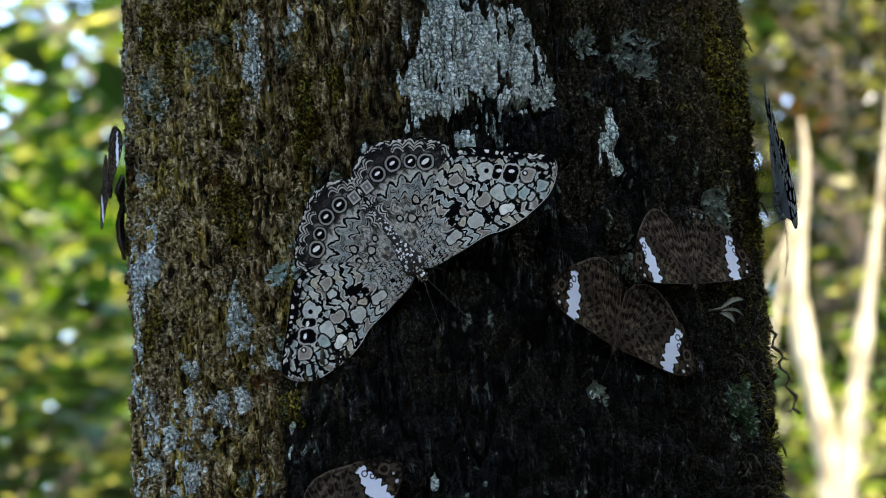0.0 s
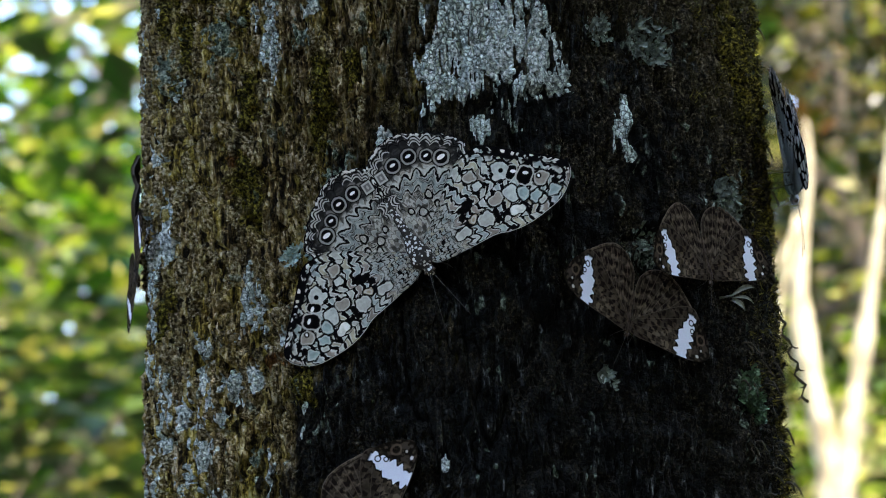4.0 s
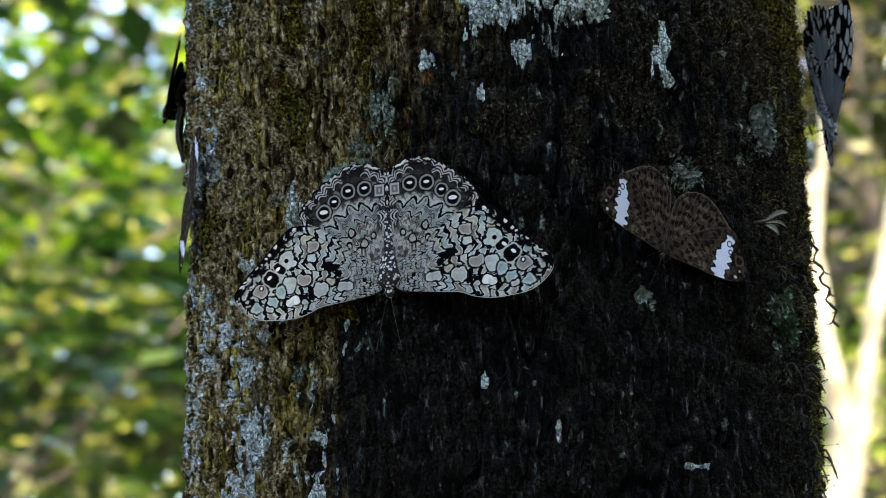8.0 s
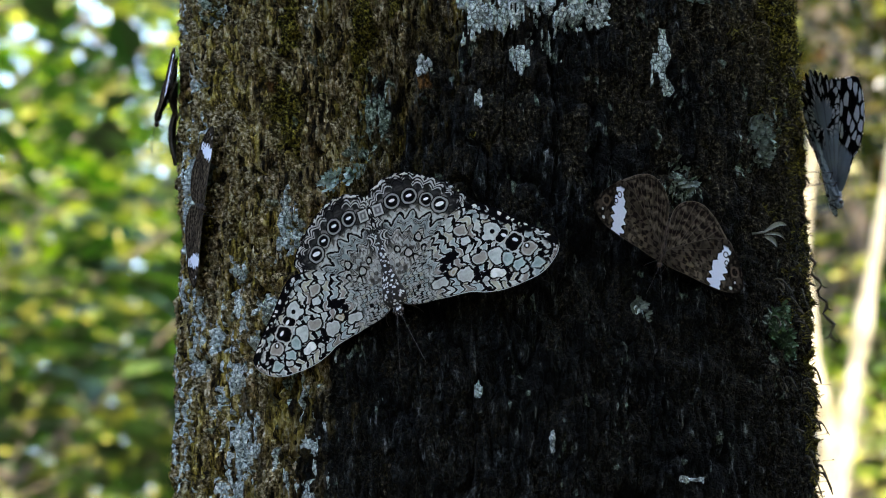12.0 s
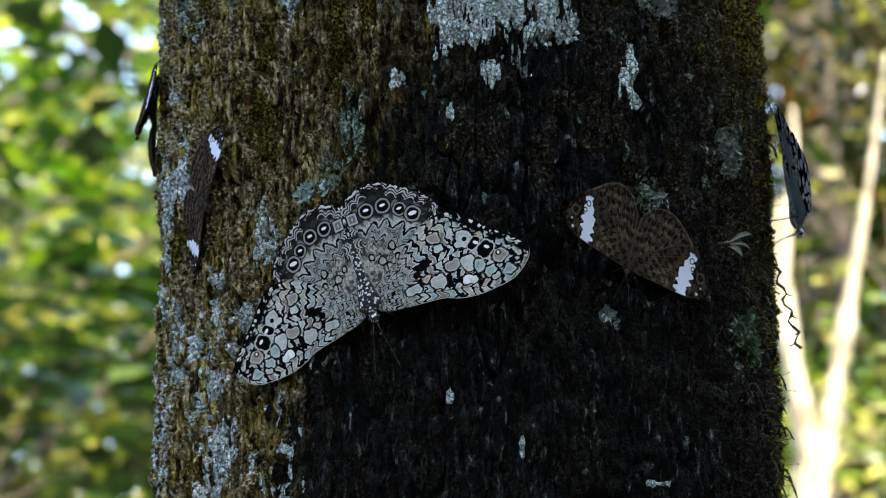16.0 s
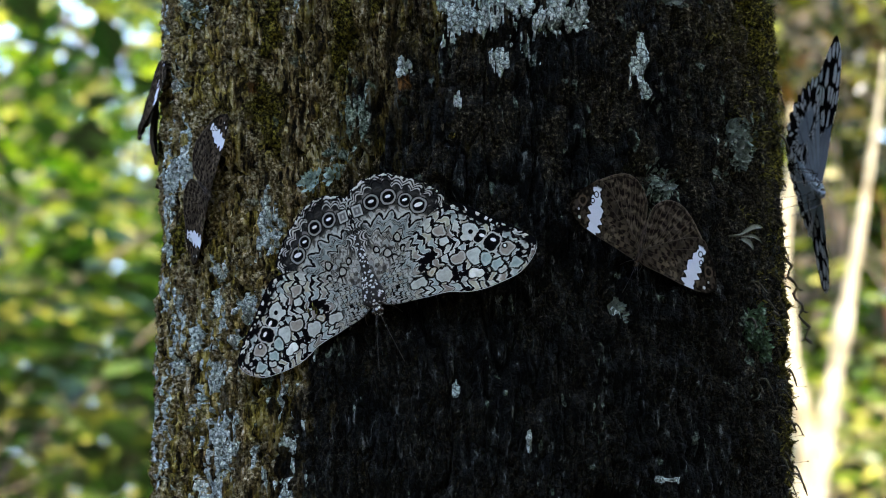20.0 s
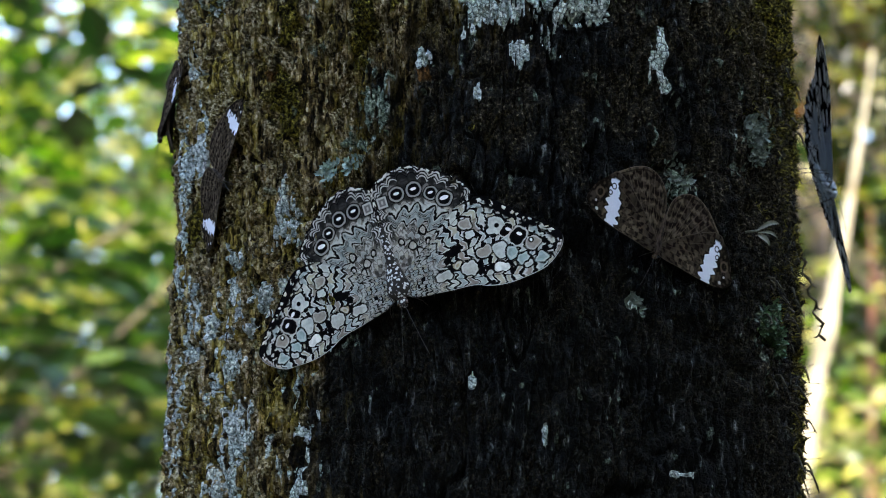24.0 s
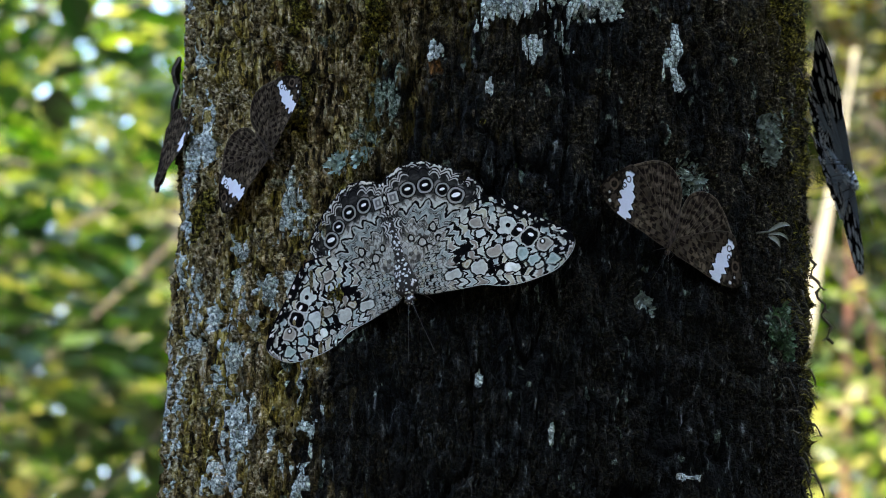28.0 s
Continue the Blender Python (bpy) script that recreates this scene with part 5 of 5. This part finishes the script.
CRACKER_FORE = [(2.0, -2.7), (8.9, -4.1), (15.5, -4.8), (18.8, -6.0), (22.4, -6.7), (26.6, -6.6), (31.4, -5.8), (35.0, -3.4), (36.5, -1.0),
                (36.1, 0.9), (33.4, 3.9), (29.6, 7.3), (26.2, 10.7), (23.6, 13.0), (21.2, 13.7), (15.6, 12.6), (7.0, 6.2), (1.6, 2.2)]
CRACKER_HIND = [(0.1, 0.8), (-0.25, 11.0), (0.0, 21.8), (1.2, 23.7), (3.6, 25.1), (6.5, 25.7), (10.0, 25.1), (13.2, 23.2), (16.2, 21.2),
                (18.8, 18.7), (20.4, 15.9), (18.0, 12.0), (9.0, 5.0), (2.6, 0.8)]
BAND_FORE = [(0.8, -1.2), (8.0, -1.3), (15.0, -1.2), (20.0, -0.4), (22.6, 1.4), (22.4, 3.4), (20.8, 6.2), (18.4, 8.8), (16.2, 10.6), (12.0, 9.4), (5.0, 5.0), (0.8, 1.6)]
BAND_HIND = [(0.3, 0.8), (0.2, 6.5), (0.6, 11.0), (2.2, 13.6), (4.8, 15.2), (8.0, 15.6), (11.2, 14.4), (14.2, 12.3), (16.2, 10.2), (14.0, 7.4), (6.0, 2.6), (1.4, 0.6)]


BRIGHT = np.array((1.14, 1.12, 1.04))


def wing_set(outline_f, outline_h, paint, n, rings, under_rings, centre_f, centre_h, scallop):
    f_top, f_under, h_top, h_under = paint
    out = {}
    for key, side in (("A", -1), ("B", 1)):
        out[key] = (wing_mesh("forewing", outline_f, centre_f, f_top, f_under, n, rings, under_rings, side, 0.30),
                    wing_mesh("hindwing", outline_h, centre_h, h_top, h_under, n, rings, under_rings, side, 0.0, scallop))
    return out


CRACKER_WINGS = wing_set(CRACKER_FORE, CRACKER_HIND, (lambda *a: np.minimum(cracker_fore(*a) * BRIGHT, 0.9), dull_under, lambda *a: np.minimum(cracker_hind(*a) * BRIGHT, 0.9), dull_under), 520, 120, 5, (18, 1.5), (7.5, 13), 0.35)
BAND_WINGS = wing_set(BAND_FORE, BAND_HIND, (band_fore, band_under, band_hind, dull_brown), 320, 70, 40, (11.5, 3.6), (7, 9), 0.0)
CHEQUER_WINGS = wing_set(CRACKER_FORE, CRACKER_HIND, (chequer_top, chequer_fore_under, chequer_top, chequer_hind_under), 360, 56, 64, (18, 1.5), (7.5, 13), 1.7)


def butterfly(name, label, wings, fur, s, stand, drop, seed, girth=1.0):
    """A butterfly: s scales the body (1: 3.6 mm from back to head), stand: the height of the body over the bark."""
    root = tagged(empty(name), label, "butterfly", group="butterflies on the trunk")
    mm = 0.001 * s
    chest = [(-2.6, 0.5), (-2.0, 1.3), (-0.6, 1.75), (1.2, 1.75), (2.8, 1.4), (4.2, 1.15), (5.2, 0.8)]
    part("thorax", blob([(y * mm, r * mm * girth) for y, r in chest], 22, 0.85 / girth, 0.09, seed), fur, root)
    prof = []
    for k in range(13):
        u = k / 12
        prof.append(((3.2 + 11.5 * u) * mm, (1.05 - 0.25 * u - 0.5 * u ** 4 + 0.09 * (k % 2)) * mm))
    prof.append((15.1 * mm, 0.12 * mm))
    part("abdomen", blob(prof, 14, 0.85, 0.03, seed + 1), fur, root)
    head = part("head", blob([(-4.5 * mm, 0.3 * mm), (-4.2 * mm, 0.85 * mm), (-3.4 * mm, 1.15 * mm), (-2.7 * mm, 1.0 * mm), (-2.2 * mm, 0.6 * mm)], 14, 0.9, 0.08, seed + 2), fur, root)
    rng = random.Random(seed)
    for q in (-1, 1):
        eye = bmesh.new()
        bmesh.ops.create_uvsphere(eye, u_segments=12, v_segments=8, radius=0.55 * mm)
        part("eye", eye, EYE, head, "dark round eye", pose(q * 0.85 * mm, 3.5 * mm, 0.25 * mm))
        a, b = radians(rng.uniform(8, 20)), rng.uniform(-0.05, 0.08)
        length = 12 * mm
        pts = [(q * (0.35 * mm + length * u * math.sin(a)), 4.2 * mm + length * u * math.cos(a), 0.5 * mm + length * (b * u - 0.12 * u * u)) for u in (0, 0.2, 0.4, 0.6, 0.8, 0.9, 1.0)]
        part("antenna", tube(pts, [0.075 * mm, 0.06 * mm, 0.06 * mm, 0.06 * mm, 0.065 * mm, 0.12 * mm, 0.08 * mm], 6), CHITIN, head, "thin dark antenna with a clubbed tip")
        for fore, reach in ((2.2, 4.6), (-0.3, 5.2), (-2.2, 4.4)):
            knee = Vector((q * reach * 0.62 * mm, fore * mm * 1.4, 0.2 * mm))
            foot = Vector((q * reach * 0.9 * mm, fore * mm * 2.1, -stand - drop))
            hip = Vector((q * 0.8 * mm, fore * mm * 0.8, -0.7 * mm))
            part("leg", tube([hip, knee, knee.lerp(foot, 0.55) + Vector((q * 0.25 * mm, 0, 0)), foot], [0.17 * mm, 0.14 * mm, 0.09 * mm, 0.07 * mm], 5), CHITIN, root)
    pairs = {}
    for key in ("A", "B"):
        pairs[key] = (link_part("forewing", wings[key][0], root), link_part("hindwing", wings[key][1], root))
    return root, pairs


CRACKER, CRACKER_PAIRS = butterfly("butterfly", "grey black and white marbled butterfly, wings spread flat on bark", CRACKER_WINGS, SPECKLED, 1.0, 0.003, 0.0004, 1, girth=1.45)
BAND_LABEL = "small brown butterfly with white forewing bands"
LOWER, LOWER_PAIRS = butterfly("butterfly", BAND_LABEL + ", head down", BAND_WINGS, FUR_BROWN, 0.56, 0.0020, 0.0004, 2)
UPPER, UPPER_PAIRS = butterfly("butterfly", BAND_LABEL + ", beside moss", BAND_WINGS, FUR_BROWN, 0.56, 0.0020, 0.0004, 3)
CRAWLER, CRAWLER_PAIRS = butterfly("butterfly", BAND_LABEL + ", creeping", BAND_WINGS, FUR_BROWN, 0.56, 0.0042, 0.0006, 4)
CRAWLER.scale = (0.8, 0.8, 0.8)
FLYER, FLYER_PAIRS = butterfly("butterfly", BAND_LABEL + ", restless", BAND_WINGS, FUR_BROWN, 0.56, 0.0030, 0.0008, 5)
CHEQUER, CHEQUER_PAIRS = butterfly("butterfly", "butterfly with blue-grey underside and black and white chequered margins", CHEQUER_WINGS, FUR_BLUE, 1.05, 0.0080, 0.0, 6)


# ---- what moves ----
def on_trunk(deg, z, out, turn, nose, tilt):
    """The pose of a butterfly on the trunk: angle, height, stand-off (mm); turn 0 is head down."""
    t = radians(deg)
    m = Matrix(((-math.cos(t), 0, math.sin(t)), (-math.sin(t), 0, -math.cos(t)), (0, -1, 0))).to_4x4()
    r = R0 - TAPER * (z - ZC) + out * 0.001
    m.translation = (r * math.sin(t), -r * math.cos(t), z)
    return m @ pose(0, 0, 0, 0, 0, turn) @ pose(0, 0, 0, nose) @ pose(0, 0, 0, 0, tilt)


def shift(m, x, y, z):
    m = m.copy()
    m.translation = (x, y, z)
    return m


def fly(root, pairs, rows, air=(), sweep=0.0, since=-1.0):
    """rows: seconds, the six numbers of on_trunk, and the lift of the wings A and B; air: seconds, place, row to take the turn from, lift.
    sweep: how far the forewings are drawn, from the second since on."""
    keys = [(r[0], on_trunk(*r[1:7]), r[7], r[8]) for r in rows]
    keys += [(t, shift(on_trunk(*like), *at), lift, lift) for t, at, like, lift in air]
    keys.sort(key=lambda k: k[0])
    walk(root, [(t, m) for t, m, a, b in keys])
    for key, sign, at in (("A", 1, 2), ("B", -1, 3)):
        for n, wing in enumerate(pairs[key]):
            walk(wing, [(k[0], pose(0, 0, 0, 0, sign * k[at], -sign * sweep if n == 0 and k[0] > since else 0)) for k in keys])


def motions():
    a, b, c = (-3.9, 1.4109, 3.4, 33.0, 3.5, 5.0), (-14.8, 1.3924, 3.4, 1.9, 2.7, 0.0), (-17.6, 1.3882, 3.4, 1.2, 3.0, 0.4)
    fly(CRACKER, CRACKER_PAIRS, [
        (0, *a, -1, -9), (3.6, *a, -1, -9), (4.6, -9.5, 1.400, 3.6, 16, 3, 2, -3, -6), (5.3, *b, -5, -3), (6.5, *b, -5, -3), (7.5, *c, -3, -3), (7.7, *c, -3, -3),
        (7.8, *c, 58, 52), (7.9, *c, -4, -2), (8, *c, -2, -3), (9.6, *c, -4, -3), (10.0, -17.2, 1.3875, 3.4, 5.0, 3.2, 0.6, -5, -5), (10.6, -15.7, 1.3856, 3.4, 14.6, 4.0, 1.3, -8, -10),
        (11, -15.7, 1.3855, 3.4, 16.5, 4.4, 1.5, -8, -10), (17, -15.4, 1.3857, 3.4, 18.0, 4.4, 2.0, -8, -11), (20, -15.6, 1.3854, 3.4, 17.5, 4.5, 2.3, -8, -12),
        (25, -14.2, 1.3849, 3.4, 17.7, 4.6, 2.4, -8, -12), (28, -14.3, 1.3847, 3.4, 16.7, 5.0, 2.8, -9, -14)])
    d = (29.3, 1.3940, 2.0, -17.2, 4.0, -5.0)
    e = (29.3, 1.3948, 2.0, -17.2, 1.0, -5.0)
    fly(LOWER, LOWER_PAIRS, [(0, 29.1, 1.3939, 2.0, -17.6, 5.0, -6.5, -4, 13), (3.5, 29.2, 1.3939, 2.0, -17.6, 5.0, -6.0, -4, 13), (6, 30.6, 1.3943, 2.0, -17.1, 6.0, -4.2, 5, 17),
                             (7.6, *d, 2, 12), (7.7, *d, 48, 50), (7.8, *d, 2, 12), (9, *d, -2, 10), (17, *e, -3, 11), (20, *e, -5, 9), (28, 30.0, 1.3961, 2.0, -19.5, 0.9, -4.4, -8, 5)])
    f = (49.6, 1.4050, 2.0, 1.6, 1.2, -1.8)
    g = (165.0, 1.560, 3.0, 10.0, 0.0, 0.0)
    fly(UPPER, UPPER_PAIRS, [(0, 46.8, 1.4088, 2.0, 8.0, 9.0, -2.3, 0, 6), (3.5, 47.6, 1.4075, 2.0, 6.0, 7.0, -2.2, 0, 6), (6, *f, 0, 5), (7.62, *f, 0, 5), (8.6, *g, 10, 10), (28, *g, 10, 10)],
        [(7.70, (0.078, -0.050, 1.418), (60, 1.41, 2, 20, 0, 0), 62), (7.80, (0.17, -0.01, 1.44), (85, 1.44, 2, 40, 0, 0), 10), (7.95, (0.22, 0.10, 1.50), (125, 1.5, 2, 40, 0, 0), 60),
         (8.2, (0.13, 0.17, 1.55), (150, 1.55, 2, 20, 0, 0), 20), (8.4, (0.05, 0.12, 1.56), (160, 1.56, 2, 12, 0, 0), 55)])
    fly(CRAWLER, CRAWLER_PAIRS, [
        (0, -76.5, 1.4420, 5.0, 21, 1.5, -1, -4, -2), (1.5, -77, 1.430, 4.0, 26, 1, 0, -2, -1), (3, -77.5, 1.4190, 2.6, 32, 0.6, 0, 0, 0), (3.6, -77, 1.4175, 2.4, 34, 0.5, 0, 0, 0),
        (6.4, -73.0, 1.4128, 2.2, 40, 0.2, 1, 1, 0), (8, -64.5, 1.4130, 3.6, 54, 11, 3, 1, 0), (10, -61.6, 1.4110, 3.9, 76, 9, 1, -5, 4), (11.5, -59.0, 1.4110, 3.9, 74, 10, 2, -4, 0),
        (14, -49.4, 1.4133, 3.9, 62, 13, 4, -3, -8), (17, -49.8, 1.4130, 3.9, 54, 10.4, 4.8, -2, -11), (20, -49.2, 1.4127, 3.9, 55.2, 8.3, 4.6, -1, -9), (24, -50.2, 1.4136, 3.9, 59, 13, 4, -3, -8),
        (26.2, -49.1, 1.4133, 3.9, 62, 12, 3, 1, 0), (27.75, -41.0, 1.4154, 3.9, 46, 5, 3.7, 5, 1), (28, -40.2, 1.4157, 3.9, 45.2, 4.0, 3.7, 5, 1)])
    h = (-14.6, 1.3512, 2.4, 62.0, 0.0, -2.0)
    k = (-84.0, 1.4398, 4.6, 1.7, 7.0, -1.3)
    fly(FLYER, FLYER_PAIRS, [
        (0, -17.5, 1.3508, 2.4, 48.0, 0.0, 0.0, 0, 0), (3, -14.2, 1.3485, 2.4, 62.0, -0.5, -1.0, -2, 0), (6, *h, -5, 0), (6.24, *h, -5, 0), (6.88, *k, 44, 47), (7.0, *k, 36, 40), (7.2, *k, 27, 31), (7.4, *k, 17, 20), (7.6, *k, 10, 12),
        (8, -85.9, 1.4400, 5.3, 8.0, 12.0, -2.0, -3, -9), (10, -84.8, 1.4403, 5.6, -9, 11.3, -2.2, -4, -9), (14, -85.5, 1.4391, 5.3, -7.8, 10.7, -2.0, -4, -9), (17, -84.8, 1.4393, 5.4, -7.0, 13.5, -2.0, -5, -9),
        (20, -84.3, 1.4362, 5.0, -2.9, 11.6, -2.4, -8, -9), (24, -85.1, 1.4327, 4.0, 4.2, 7.0, -2.5, -8, -9), (26, -85.1, 1.4240, 4.0, 10.5, 5.4, -2.6, -8, -9), (28, -84.0, 1.4180, 5.0, 6.7, 5.7, -3.8, -14, -9)],
        [(6.30, (-0.024, -0.085, 1.346), (-20, 1.35, 2, 50, 0, 0), 60), (6.40, (-0.06, -0.12, 1.30), (-35, 1.3, 2, 40, 0, 0), 0), (6.55, (-0.17, -0.08, 1.32), (-55, 1.3, 2, 25, 0, 0), 55),
         (6.70, (-0.20, 0.0, 1.40), (-75, 1.4, 2, 15, 0, 0), 5), (6.80, (-0.125, 0.0, 1.445), (-80, 1.44, 2, 8, 0, 0), 45)], sweep=-20.0, since=6.5)
    fly(CHEQUER, CHEQUER_PAIRS, [
        (0, 87.6, 1.4335, 6.4, 30, 5, 0.5, 1, 5), (3, 88.5, 1.4345, 6.2, 24, 9, 0.7, 5, 6), (4.5, 88.7, 1.436, 7, 15, 10.5, 1, 9, 5), (6, 88.9, 1.4368, 7.6, 7.2, 12.1, 1.3, 9, 4), (6.5, 89, 1.4368, 7.7, 5, 12, 1.3, 10, 8),
        (6.8, 89.2, 1.4357, 7.9, -6.6, 9.7, 1.4, 21, 25), (7.6, 89.4, 1.4357, 7.9, -6.6, 9.7, 1.4, 21, 25), (7.9, 98.5, 1.4362, 10.0, -19, 8, 0, 14, 0), (10, 99.5, 1.4325, 10.4, -20, 9, 0, 14, 0),
        (11.3, 98.0, 1.4275, 10.4, -23, 13, 0, 14, -1), (13.5, 90.5, 1.4137, 7.4, 22.5, 15.3, -0.3, 8, 25), (13.9, 90.5, 1.4148, 7.3, 17, 12, 0.5, 8, 2), (15, 90.6, 1.4160, 7.2, 11, 10.6, 1.3, 8, 1), (17, 91.5, 1.4178, 8.4, 8, 11.5, 1.0, 8, 5),
        (19, 99, 1.4235, 12.0, -42, 5, 4, 8, 5), (20, 104, 1.4262, 14.5, -54, 1, 9, 9, 12), (21, 105, 1.4262, 14.5, -54, 0, 10, 8, 12), (23, 105, 1.4258, 14.0, -55, -2, 13, 8, 5),
        (24.5, 104.5, 1.4257, 15.0, -55, -4, 15.5, 8, 3), (26.3, 103.5, 1.4280, 16.5, -51, 4, 14.7, 8, -4), (28, 103.5, 1.4282, 16.5, -51, 4.6, 14.7, 8, -5)], sweep=-20.0)


motions()
